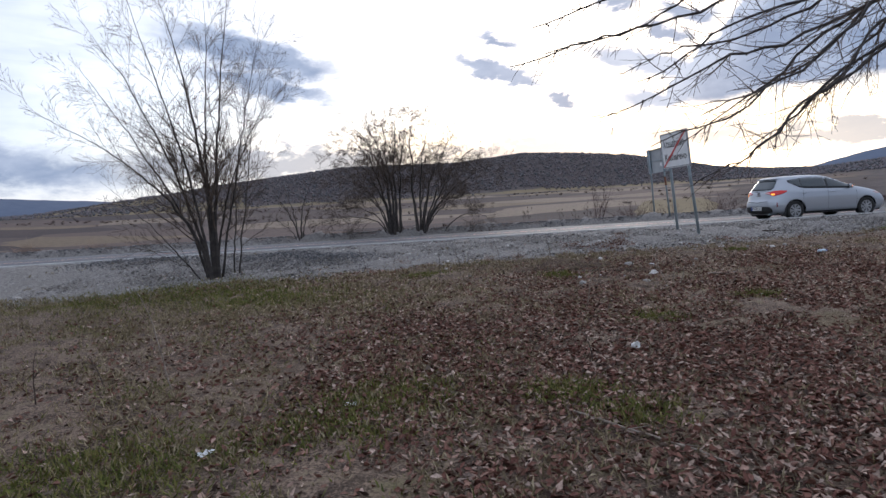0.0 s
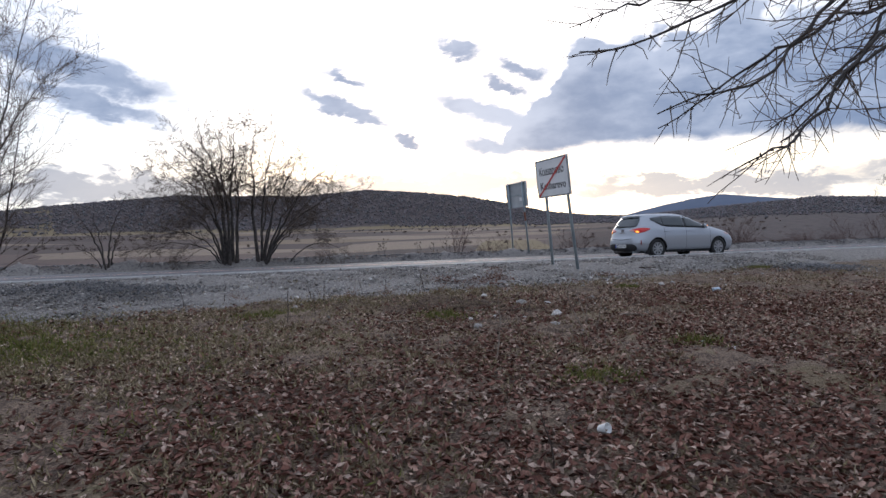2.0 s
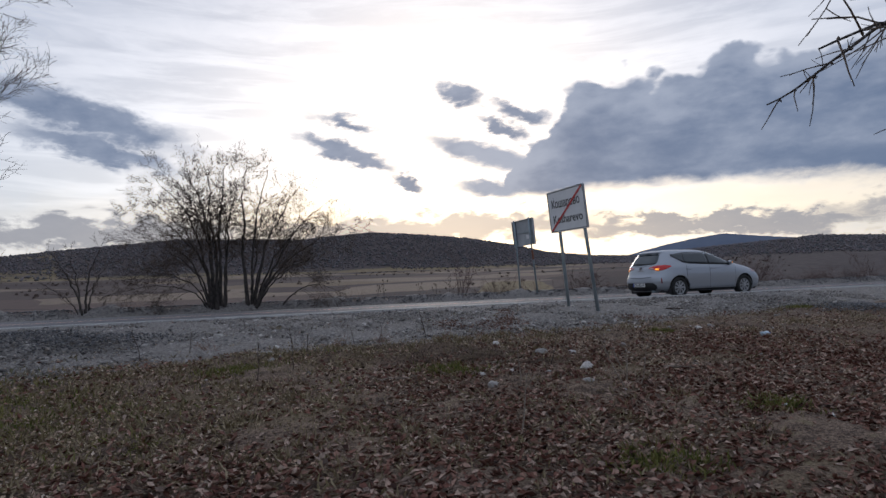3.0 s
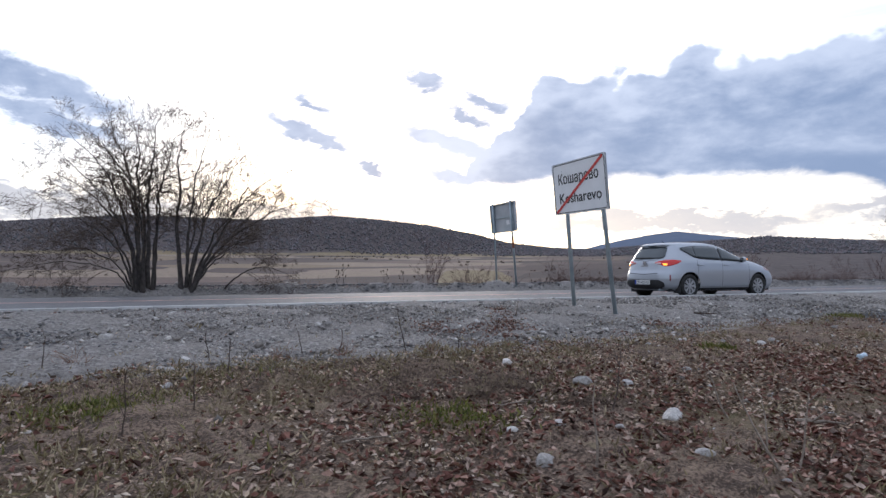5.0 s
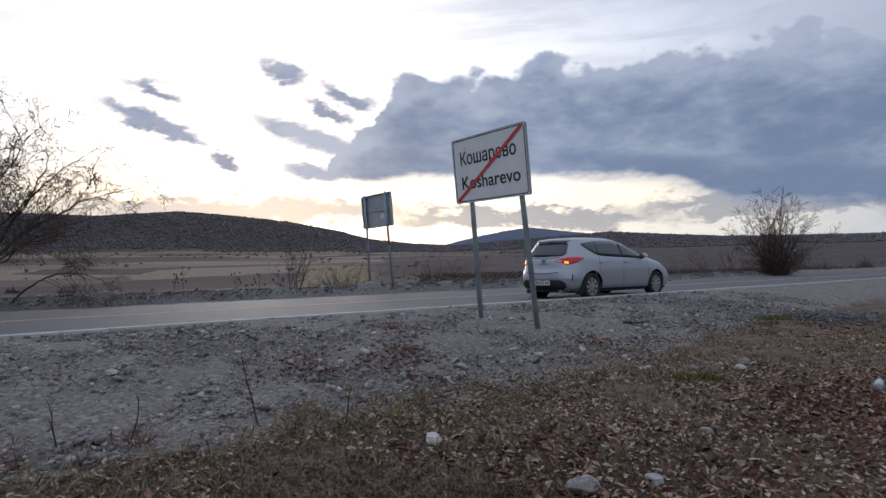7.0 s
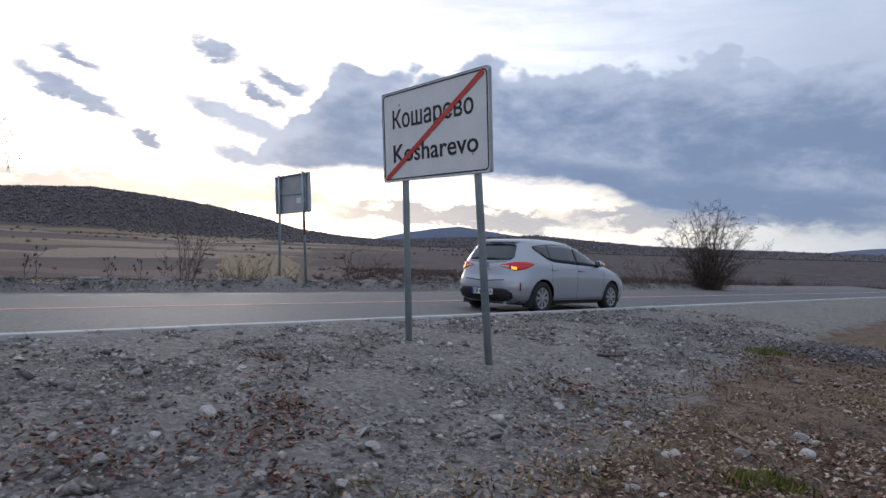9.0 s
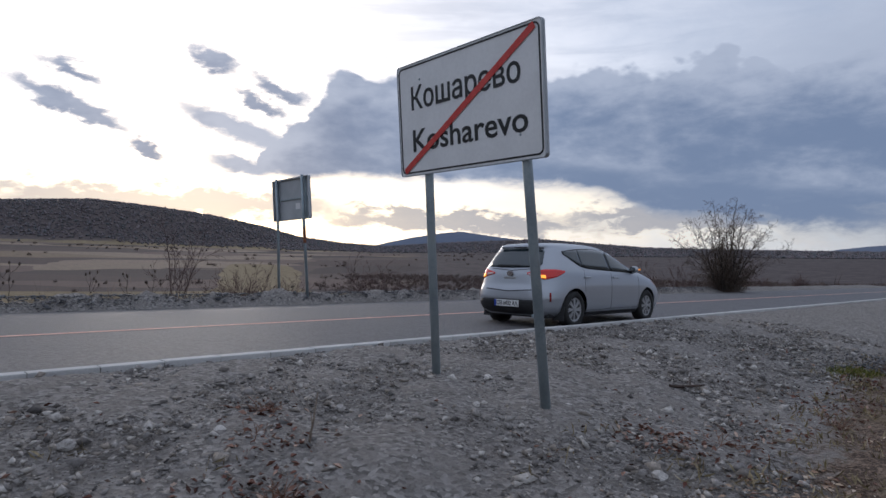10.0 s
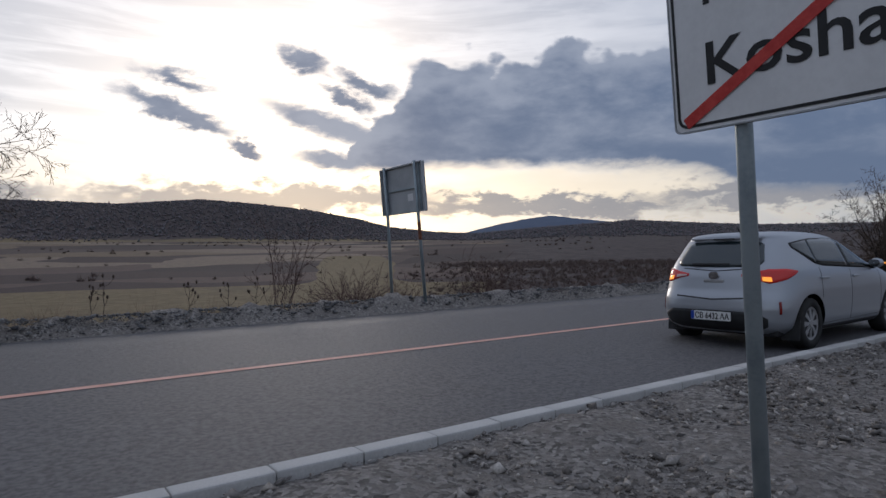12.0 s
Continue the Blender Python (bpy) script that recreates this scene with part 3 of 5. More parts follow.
def hanging_tree():
    """A tree past the meadow's edge whose long limbs hang over the walk."""
    rnd = random.Random(8)
    x0, y0 = 6.9, 6.3
    z0 = gz(x0, y0)
    tree = tagged(thing("overhanging_tree", pose(x0, y0, z0)), "leafless tree with long drooping budded limbs over the meadow", "tree")
    wood, crown = Wood(), Wood()
    stem = [Vector((0, 0, -0.2)), Vector((-0.05, 0.02, 1.0)), Vector((-0.15, -0.1, 2.0)), Vector((-0.2, -0.1, 3.2)), Vector((-0.1, 0.1, 4.6)), Vector((0.1, 0.2, 6.2))]
    wood.tube(stem, [0.24, 0.19, 0.17, 0.14, 0.1, 0.04], 12)
    spec = dict(SPEC, rise=-0.006, wobble=0.10, spread=(30, 70), count=4.2, shrink=0.34, bare=0.05, limb=0.010, step=0.09, twig=0.0026)
    tips = [(1.45, 4.75, 2.25), (2.05, 5.05, 2.0), (2.6, 6.0, 2.1), (2.1, 3.85, 2.1), (1.6, 3.7, 2.35), (2.4, 4.85, 1.65), (2.9, 5.1, 1.85),
            (1.1, 5.2, 2.95), (0.9, 3.9, 2.85), (3.2, 5.6, 2.0), (2.0, 6.2, 2.9), (3.0, 4.2, 2.2), (0.75, 4.7, 2.75)]
    for k, tip in enumerate(tips):
        a = stem[4].lerp(stem[5], (k % 5) / 6)
        b = Vector(tip) - Vector((x0, y0, z0))
        top = a.lerp(b, 0.74)
        top.z = b.z + 0.30 + 0.25 * rnd.random()
        n = 26
        pts = []
        for i in range(n + 1):
            f = i / n
            p = a * (1 - f) ** 2 + top * 2 * f * (1 - f) + b * f * f
            sway = Vector((math.sin(f * 9 + k), math.cos(f * 7 + 2 * k), math.sin(f * 11 + 3 * k))) * 0.09
            pts.append(p + (sway + Vector((rnd.gauss(0, 1), rnd.gauss(0, 1), rnd.gauss(0, 1))) * 0.016) * math.sin(math.pi * f))
        radii = [0.023 * (1 - i / n) ** 1.05 + 0.004 for i in range(n + 1)]
        wood.tube(pts, radii, 6)
        for j in range(30):
            f = 0.30 + 0.69 * (j + rnd.random()) / 30
            i = min(int(f * n), n - 1)
            along = (pts[i + 1] - pts[i]).normalized()
            side = along.cross(Vector((rnd.gauss(0, 1), rnd.gauss(0, 1), rnd.gauss(0, 1)))).normalized()
            ang = radians(rnd.uniform(25, 62))
            d = along * math.cos(ang) + side * math.sin(ang) + Vector((0, 0, -0.12))
            grow(wood, crown, rnd, pts[i], d, rnd.uniform(0.2, 1.1) * (1.3 - f), 0.0062 if f < 0.7 else 0.0045, 1 if j % 2 else 2, spec)
        for j in range(26):
            f = 0.45 + 0.55 * j / 26
            i = min(int(f * n), n - 1)
            q = pts[i]
            o = Vector((rnd.gauss(0, 1), rnd.gauss(0, 1), rnd.gauss(0, 1))).normalized() * 0.022
            crown.tube([q, q + o * 0.6, q + o], [0.003, 0.006, 0.002], 4)
    for name, w, m in (("trunk", wood, M_BARK), ("crown", crown, M_TWIG)):
        new(name, w.mesh(name, m)).parent = tree
    return tree


hanging_tree()

# ---- road signs ----
M_SIGN = varied("sign_white", (0.72, 0.72, 0.72), (0.79, 0.79, 0.79), 3.0, 30.0, 0.45, relief=0.03, depth=0.001)
M_BLACK = varied("sign_black", (0.012, 0.012, 0.013), (0.025, 0.025, 0.027), 5.0, 60.0, 0.5, relief=0.05, depth=0.001)
M_RED = varied("sign_red", (0.50, 0.035, 0.030), (0.62, 0.07, 0.055), 5.0, 40.0, 0.45, relief=0.05, depth=0.001)
M_ALU = varied("sign_back", (0.34, 0.36, 0.38), (0.45, 0.47, 0.49), 2.0, 30.0, 0.5, 0.3, relief=0.05, depth=0.002)
M_RUST = varied("rust", (0.16, 0.06, 0.035), (0.28, 0.11, 0.06), 12.0, 80.0, 0.85, relief=0.3, depth=0.003)
M_LABEL = plain("sticker_white", (0.7, 0.7, 0.7), 0.6)


def rounded(w, h, r, n=6):
    pts = []
    for cx, cz, a0 in ((w / 2 - r, h / 2 - r, 0), (-w / 2 + r, h / 2 - r, 90), (-w / 2 + r, -h / 2 + r, 180), (w / 2 - r, -h / 2 + r, 270)):
        for k in range(n + 1):
            a = radians(a0 + 90 * k / n)
            pts.append((cx + r * math.cos(a), cz + r * math.sin(a)))
    return pts


def plate(w, h, r, y0, y1):
    """A rounded plate in the x-z plane, from y0 (front) to y1 (back)."""
    bm = bmesh.new()
    pts = rounded(w, h, r)
    a = [bm.verts.new((x, y0, z)) for x, z in pts]
    b = [bm.verts.new((x, y1, z)) for x, z in pts]
    bm.faces.new(a)
    bm.faces.new(b[::-1])
    for k in range(len(a)):
        bm.faces.new((a[k], b[k], b[(k + 1) % len(a)], a[(k + 1) % len(a)]))
    bmesh.ops.recalc_face_normals(bm, faces=bm.faces)
    return bm


def rim(w, h, r, t, y0, y1):
    """A rounded frame of breadth t."""
    bm = bmesh.new()
    o, i = rounded(w, h, r), rounded(w - 2 * t, h - 2 * t, max(r - t, 0.004))
    rows = [[bm.verts.new((x, y, z)) for x, z in pts] for pts, y in ((o, y1), (o, y0), (i, y0), (i, y1))]
    n = len(o)
    for r0, r1 in zip(rows, rows[1:] + rows[:1]):
        for k in range(n):
            bm.faces.new((r0[k], r0[(k + 1) % n], r1[(k + 1) % n], r1[k]))
    bmesh.ops.recalc_face_normals(bm, faces=bm.faces)
    return bm


def lettering(name, text, x0, x1, z0, height, y, mat, parent, spread=1.0, bold=0.012):
    """A line of raised letters between x0 and x1, capitals of that height, front at y."""
    cu = bpy.data.curves.new(name, "FONT")
    cu.body, cu.size, cu.extrude, cu.offset, cu.resolution_u, cu.space_character = text, 1.0, 0.003, bold, 3, spread
    tmp = bpy.data.objects.new(name, cu)
    me = bpy.data.meshes.new_from_object(tmp)
    bpy.data.objects.remove(tmp)
    co = np.empty(len(me.vertices) * 3)
    me.vertices.foreach_get("co", co)
    co = co.reshape(-1, 3)
    lo, hi = co.min(0), co.max(0)
    s = (x1 - x0) / (hi[0] - lo[0])
    cap = height / 0.70
    me.vertices.foreach_set("co", np.stack([x0 + (co[:, 0] - lo[0]) * s, y - co[:, 2] * 0.4, z0 + co[:, 1] * cap], -1).ravel())
    me.materials.clear()
    me.materials.append(mat)
    ob = new(name, me)
    ob.parent = parent
    return ob


def sign_frame(mid, right, up):
    right, up = Vector(right).normalized(), Vector(up).normalized()
    back = up.cross(right).normalized()
    up = right.cross(back).normalized()
    m = Matrix.Identity(4)
    for c, v in enumerate((right, back, up)):
        for r in range(3):
            m[r][c] = v[r]
    m.translation = mid
    return m


def build_town_sign():
    m = sign_frame((5.744, 16.553, 2.876), (0.205, -1.682, -0.028), (-0.096, -0.005, 0.974))
    w, h = 1.695, 0.975
    sign = tagged(thing("town_sign", m), "white town-end sign with black lettering and red diagonal bar", "road sign")
    panel = part("panel", plate(w, h, 0.03, 0.0, 0.014), M_ALU, sign, "folded aluminium panel")
    part("edge_lip", rim(w, h, 0.03, 0.006, -0.010, 0.03), M_ALU, panel)
    part("face", plate(w - 0.014, h - 0.014, 0.026, -0.004, -0.0005), M_SIGN, panel, "matt white sign face")
    part("border", rim(w - 0.042, h - 0.042, 0.05, 0.014, -0.007, -0.003), M_BLACK, panel, "thin black border")
    bar = bmesh.new()
    a = math.atan2(h - 0.06, w - 0.10)
    half = math.hypot(w - 0.13, h - 0.09) / 2
    box(bar, -half, half, -0.0125, -0.0095, -0.027, 0.027)
    part("diagonal_bar", bar, M_RED, panel, "red diagonal bar", m=pose(0, 0, 0, 0, -math.degrees(a), 0))
    lettering("lettering", "Кошарево", -0.655, 0.635, 0.085, 0.19, -0.0065, M_BLACK, panel)
    lettering("lettering", "Kosharevo", -0.655, 0.69, -0.280, 0.19, -0.0065, M_BLACK, panel)
    inv = m.inverted()
    for base, s in (((5.952, 17.169, 0.50), -0.53), ((6.138, 15.95, 0.42), 0.61)):
        b = inv @ Vector(base)
        bm = tube(bmesh.new(), [b, Vector((s, 0.056, -h / 2)), Vector((s, 0.056, h / 2 - 0.05))], [0.038] * 3, 16)
        post = part("post", bm, M_GALV, sign, "grey painted steel tube", soft=False)
        smooth(post.data)
        for z in (-0.3, 0.3):
            clamp = box(bmesh.new(), s - 0.06, s + 0.06, 0.012, 0.1, z - 0.02, z + 0.02, 0.006)
            part("clamp", clamp, M_GALV, post)
    for x in (-0.53, 0.61):
        for z in (0.33, -0.30):
            bolt = bmesh.new()
            bmesh.ops.create_cone(bolt, cap_ends=True, segments=10, radius1=0.010, radius2=0.008, depth=0.008, matrix=pose(x, -0.008, z, 90))
            part("bolt", bolt, M_GALV, panel)
    return sign


build_town_sign()


def build_back_sign():
    m = sign_frame((8.52, 28.38, 3.36), (0.292, -1.531, 0.015), (-0.077, 0.0, 1.0))
    w, h = 1.82, 1.107
    sign = tagged(thing("road_sign"), "bare grey back of a metal road sign on leaning posts", "road sign")
    sign.matrix_world = m
    panel = part("panel", plate(w, h, 0.03, 0.03, 0.044), M_ALU, sign, "grey metal sign back")
    part("edge_lip", rim(w, h, 0.03, 0.03, -0.03, 0.044), M_ALU, panel)
    for x in (-w / 2 + 0.2, w / 2 - 0.2):
        part("rail", box(bmesh.new(), x - 0.03, x + 0.03, -0.004, 0.03, -h / 2 + 0.04, h / 2 - 0.04, 0.004), M_GALV, panel)
    part("rail", box(bmesh.new(), -w / 2 + 0.05, w / 2 - 0.05, -0.002, 0.03, -0.02, 0.02, 0.004), M_GALV, panel)
    part("sticker", plate(0.22, 0.16, 0.01, 0.0285, 0.0305), M_LABEL, panel, "small white sticker", m=pose(0.28, 0, -0.2))
    inv = m.inverted()
    for (x, y), s in (((8.56, 29.18), -0.67), ((8.92, 28.0), 0.64)):
        b = inv @ Vector((x, y, gz(x, y) - 0.2))
        bm = tube(bmesh.new(), [b, Vector((s, -0.036, -h / 2)), Vector((s, -0.036, h / 2 + 0.03))], [0.036] * 3, 14)
        post = part("post", bm, M_GALV, sign, "grey steel tube with rust")
        smooth(post.data)
        if s > 0:
            d = (Vector((s, -0.036, -h / 2)) - b)
            p0, p1 = b + d * 0.72, b + d * 0.9
            rust = part("rust_patch", tube(bmesh.new(), [p0, p1], [0.0385] * 2, 14, False), M_RUST, post, "rusty brown stretch")
            smooth(rust.data)
    return sign


build_back_sign()

# ---- the parked car ----
M_PAINT = plain("silver_paint", (0.41, 0.43, 0.465), 0.29, 0.5)
M_REFLECT = plain("dark_red_reflector", (0.22, 0.015, 0.014), 0.2)
M_DIRT = varied("dusty_paint", (0.30, 0.295, 0.29), (0.40, 0.395, 0.39), 3.0, 60.0, 0.6, 0.2, relief=0.05, depth=0.001)
M_TRIM = varied("black_plastic", (0.014, 0.014, 0.015), (0.030, 0.030, 0.031), 6.0, 90.0, 0.6, relief=0.1, depth=0.001)
M_GLASS = plain("dark_car_glass", (0.016, 0.026, 0.030), 0.03, 0.0, 0.9)
M_LAMP = plain("red_lamp_lens", (0.68, 0.030, 0.024), 0.12, 0.0, 0.6)
M_LAMP_CLEAR = plain("clear_lamp_lens", (0.62, 0.45, 0.43), 0.12, 0.0, 0.6)
M_CHROME = plain("chrome", (0.7, 0.7, 0.72), 0.15, 1.0)
M_RUBBER = varied("tyre_rubber", (0.014, 0.014, 0.014), (0.032, 0.031, 0.030), 8.0, 90.0, 0.85, relief=0.2, depth=0.002)
M_RIM = varied("wheel_cover", (0.30, 0.30, 0.305), (0.40, 0.40, 0.405), 6.0, 50.0, 0.45, 0.4, relief=0.02, depth=0.001)
M_PLATE = plain("number_plate_white", (0.74, 0.74, 0.72), 0.4)
M_BLUE = plain("number_plate_blue", (0.02, 0.06, 0.35), 0.4)


def glowing(name, col, strength):
    m, n, bsdf = material(name, 0.2)
    bsdf.inputs["Base Color"].default_value = (*col, 1)
    bsdf.inputs["Emission Color"].default_value = (*col, 1)
    bsdf.inputs["Emission Strength"].default_value = strength
    return m


M_BLINK = glowing("lit_amber_bulb", (1.0, 0.36, 0.04), 1.6)

# heights of the body, with its rear end, front end, half width and corner shape at each
CAR_Z = [0.20, 0.27, 0.36, 0.50, 0.62, 0.72, 0.82, 0.90, 0.96, 1.02, 1.10, 1.20, 1.30, 1.36, 1.395, 1.425, 1.45, 1.465, 1.472]
CAR_R = [-1.90, -2.02, -2.07, -2.085, -2.075, -2.03, -2.01, -1.995, -1.975, -1.94, -1.885, -1.81, -1.73, -1.70, -1.72, -1.66, -1.45, -1.15, -0.85]
CAR_F = [2.02, 2.12, 2.17, 2.19, 2.15, 2.05, 1.88, 1.62, 1.36, 1.05, 0.84, 0.60, 0.36, 0.20, 0.08, -0.04, -0.16, -0.30, -0.45]
CAR_W = [0.78, 0.84, 0.865, 0.88, 0.885, 0.885, 0.875, 0.865, 0.85, 0.825, 0.79, 0.745, 0.70, 0.665, 0.63, 0.58, 0.48, 0.34, 0.20]
CAR_P = [6, 6, 6, 6, 5.6, 5.4, 5.2, 5, 5, 5, 5, 5, 5, 4.6, 4.4, 4.0, 3.4, 3, 2.6]
EDGE = 0.955


def car_level(z):
    return [float(np.interp(z, CAR_Z, line)) for line in (CAR_R, CAR_F, CAR_W, CAR_P)]


def car_skin(c, z, side=-1, out=0.0):
    """A point of the body's skin: c runs from the tail's middle (0) over the rear corner (1) along the side to the front corner (2) and the nose's middle (3)."""
    r, f, w, p = car_level(z)
    mid, a = (r + f) / 2, (f - r) / 2
    yc = (1 - EDGE ** p) ** (1 / p)
    if c <= 1:
        s = yc * c
        x, y = mid - a * (1 - s ** p) ** (1 / p), w * s
    elif c <= 2:
        t = -EDGE + 2 * EDGE * (c - 1)
        x, y = mid + a * t, w * (1 - abs(t) ** p) ** (1 / p)
    else:
        s = yc * (3 - c)
        x, y = mid + a * (1 - s ** p) ** (1 / p), w * s
    v = Vector((x, y * -side * -1, z))
    if out:
        n = Vector((-1.0, 0, 0.25)) if c <= 0.85 else (Vector((1, 0, 0.6)) if c > 2.15 else Vector((0, side, 0.2)))
        if 0.85 < c < 1.15:
            n = Vector((-1.0, side, 0.2))
        v += n.normalized() * out
    return v


def car_c_of_x(x, z):
    """The place along the side (1 to 2) that lies at x at that height."""
    r, f, w, p = car_level(z)
    mid, a = (r + f) / 2, (f - r) / 2
    return 1 + ((x - mid) / a + EDGE) / (2 * EDGE)


def patch(name, mat, parent, c_line, lo, hi, side=-1, out=0.006, n=28, rows=5, by_x=False, label="", thick=0.012):
    """A fitted panel on the skin between two height curves."""
    bm = bmesh.new()
    cs = np.linspace(c_line[0], c_line[-1], n)
    outer, inner = [], []
    for c in cs:
        z0, z1 = float(np.interp(c, c_line, lo)), float(np.interp(c, c_line, hi))
        col, col2 = [], []
        for k in range(rows + 1):
            z = z0 + (z1 - z0) * k / rows
            cc = car_c_of_x(c, z) if by_x else c
            col.append(bm.verts.new(car_skin(cc, z, side, out)))
            col2.append(bm.verts.new(car_skin(cc, z, side, out - thick)))
        outer.append(col)
        inner.append(col2)
    for i in range(n - 1):
        for k in range(rows):
            bm.faces.new((outer[i][k], outer[i + 1][k], outer[i + 1][k + 1], outer[i][k + 1]))
        bm.faces.new((outer[i][0], inner[i][0], inner[i + 1][0], outer[i + 1][0]))
        bm.faces.new((outer[i][rows], outer[i + 1][rows], inner[i + 1][rows], inner[i][rows]))
    for i in (0, n - 1):
        for k in range(rows):
            bm.faces.new((outer[i][k], outer[i][k + 1], inner[i][k + 1], inner[i][k]))
    bmesh.ops.recalc_face_normals(bm, faces=bm.faces)
    return part(name, bm, mat, parent, label, soft=True)


def mirrored(name, mat, parent, c_line, lo, hi, **kw):
    return [patch(name, mat, parent, c_line, lo, hi, side=s, **kw) for s in (-1, 1)]


def car_body():
    zs = np.concatenate([np.linspace(0.20, 1.36, 46), np.linspace(1.36, 1.472, 12)[1:]])
    cs = np.concatenate([np.linspace(0, 1, 14), np.linspace(1, 2, 110)[1:], np.linspace(2, 3, 14)[1:]])
    bm = bmesh.new()
    grid = []
    for z in zs:
        row = [bm.verts.new(car_skin(c, z, -1)) for c in cs]
        row += [bm.verts.new(car_skin(c, z, 1)) for c in cs[::-1][1:-1]]
        grid.append(row)
    n = len(grid[0])
    faces = []
    for r0, r1 in zip(grid, grid[1:]):
        for k in range(n):
            faces.append(bm.faces.new((r0[k], r0[(k + 1) % n], r1[(k + 1) % n], r1[k])))
    bm.faces.new(grid[-1])
    # wheel arches: faces inside the arch go, the rim is rounded to it
    R = 0.365
    gone = set()
    for fc in faces:
        q = fc.calc_center_median()
        if abs(q.y) > 0.5 and any(math.hypot(q.x - ax, q.z - 0.31) < R for ax in (-1.3, 1.3)):
            gone.add(fc)
    edge = {v for fc in gone for v in fc.verts if any(g not in gone for g in v.link_faces)}
    bmesh.ops.delete(bm, geom=list(gone), context="FACES_ONLY")
    for v in edge:
        if v.is_valid and v.co.z > 0.21:
            ax = -1.3 if v.co.x < 0 else 1.3
            d = Vector((v.co.x - ax, 0, v.co.z - 0.31))
            if d.length > 1e-4:
                d = d.normalized() * R
                v.co.x, v.co.z = ax + d.x, max(0.31 + d.z, 0.20)
    bmesh.ops.delete(bm, geom=[v for v in bm.verts if not v.link_faces], context="VERTS")
    bmesh.ops.recalc_face_normals(bm, faces=bm.faces)
    return bm


def build_wheel(car, x, y):
    s = 1 if y > 0 else -1
    wheel = thing("wheel", None)
    wheel.parent = car
    wheel.matrix_basis = pose(x, y, 0.312, 0, 0, 0)
    prof = [(-0.10, 0.20), (-0.105, 0.25), (-0.098, 0.295), (-0.075, 0.312), (0.075, 0.312), (0.098, 0.295), (0.105, 0.25), (0.095, 0.205), (0.06, 0.20)]
    bm = bmesh.new()
    N = 36
    rings = [[bm.verts.new((rr * math.cos(t), yy * s, rr * math.sin(t))) for t in (2 * math.pi * k / N for k in range(N))] for yy, rr in prof]
    for r0, r1 in zip(rings, rings[1:]):
        for k in range(N):
            bm.faces.new((r0[k], r0[(k + 1) % N], r1[(k + 1) % N], r1[k]))
    bmesh.ops.recalc_face_normals(bm, faces=bm.faces)
    part("tyre", bm, M_RUBBER, wheel, "black rubber tyre", soft=True)
    # black disc added for the shade in the hollow behind the spokes
    rim = bmesh.new()
    bmesh.ops.create_cone(rim, cap_ends=True, segments=36, radius1=0.203, radius2=0.203, depth=0.05, matrix=pose(0, 0.045 * s, 0, 90))
    disc = part("brake_shadow", rim, M_TRIM, wheel)
    disc.name = "hollow_shade_disc"
    cov = bmesh.new()
    for k in range(8):
        a0 = 2 * math.pi * k / 8
        pts = [(0.04, -0.35), (0.175, -0.20), (0.19, -0.23), (0.19, 0.23), (0.175, 0.20), (0.04, 0.35)]
        vs = [(q * math.cos(a0 + da), q * math.sin(a0 + da)) for q, da in pts]
        a = [cov.verts.new((vx, (0.088 if math.hypot(vx, vz) < 0.1 else 0.078) * s, vz)) for vx, vz in vs]
        b = [cov.verts.new((vx, 0.07 * s, vz)) for vx, vz in vs]
        cov.faces.new(a)
        for i in range(6):
            cov.faces.new((a[i], b[i], b[(i + 1) % 6], a[(i + 1) % 6]))
    bmesh.ops.create_cone(cov, cap_ends=True, segments=24, radius1=0.055, radius2=0.045, depth=0.02, matrix=pose(0, 0.085 * s, 0, -90 * s))
    ring = [[cov.verts.new((rr * math.cos(t), yy * s, rr * math.sin(t))) for t in (2 * math.pi * k / 36 for k in range(36))] for rr, yy in ((0.178, 0.079), (0.205, 0.086), (0.205, 0.06))]
    for r0, r1 in zip(ring, ring[1:]):
        for k in range(36):
            cov.faces.new((r0[k], r0[(k + 1) % 36], r1[(k + 1) % 36], r1[k]))
    bmesh.ops.recalc_face_normals(cov, faces=cov.faces)
    part("wheel_cover", cov, M_RIM, wheel, "silver plastic wheel cover")
    return wheel


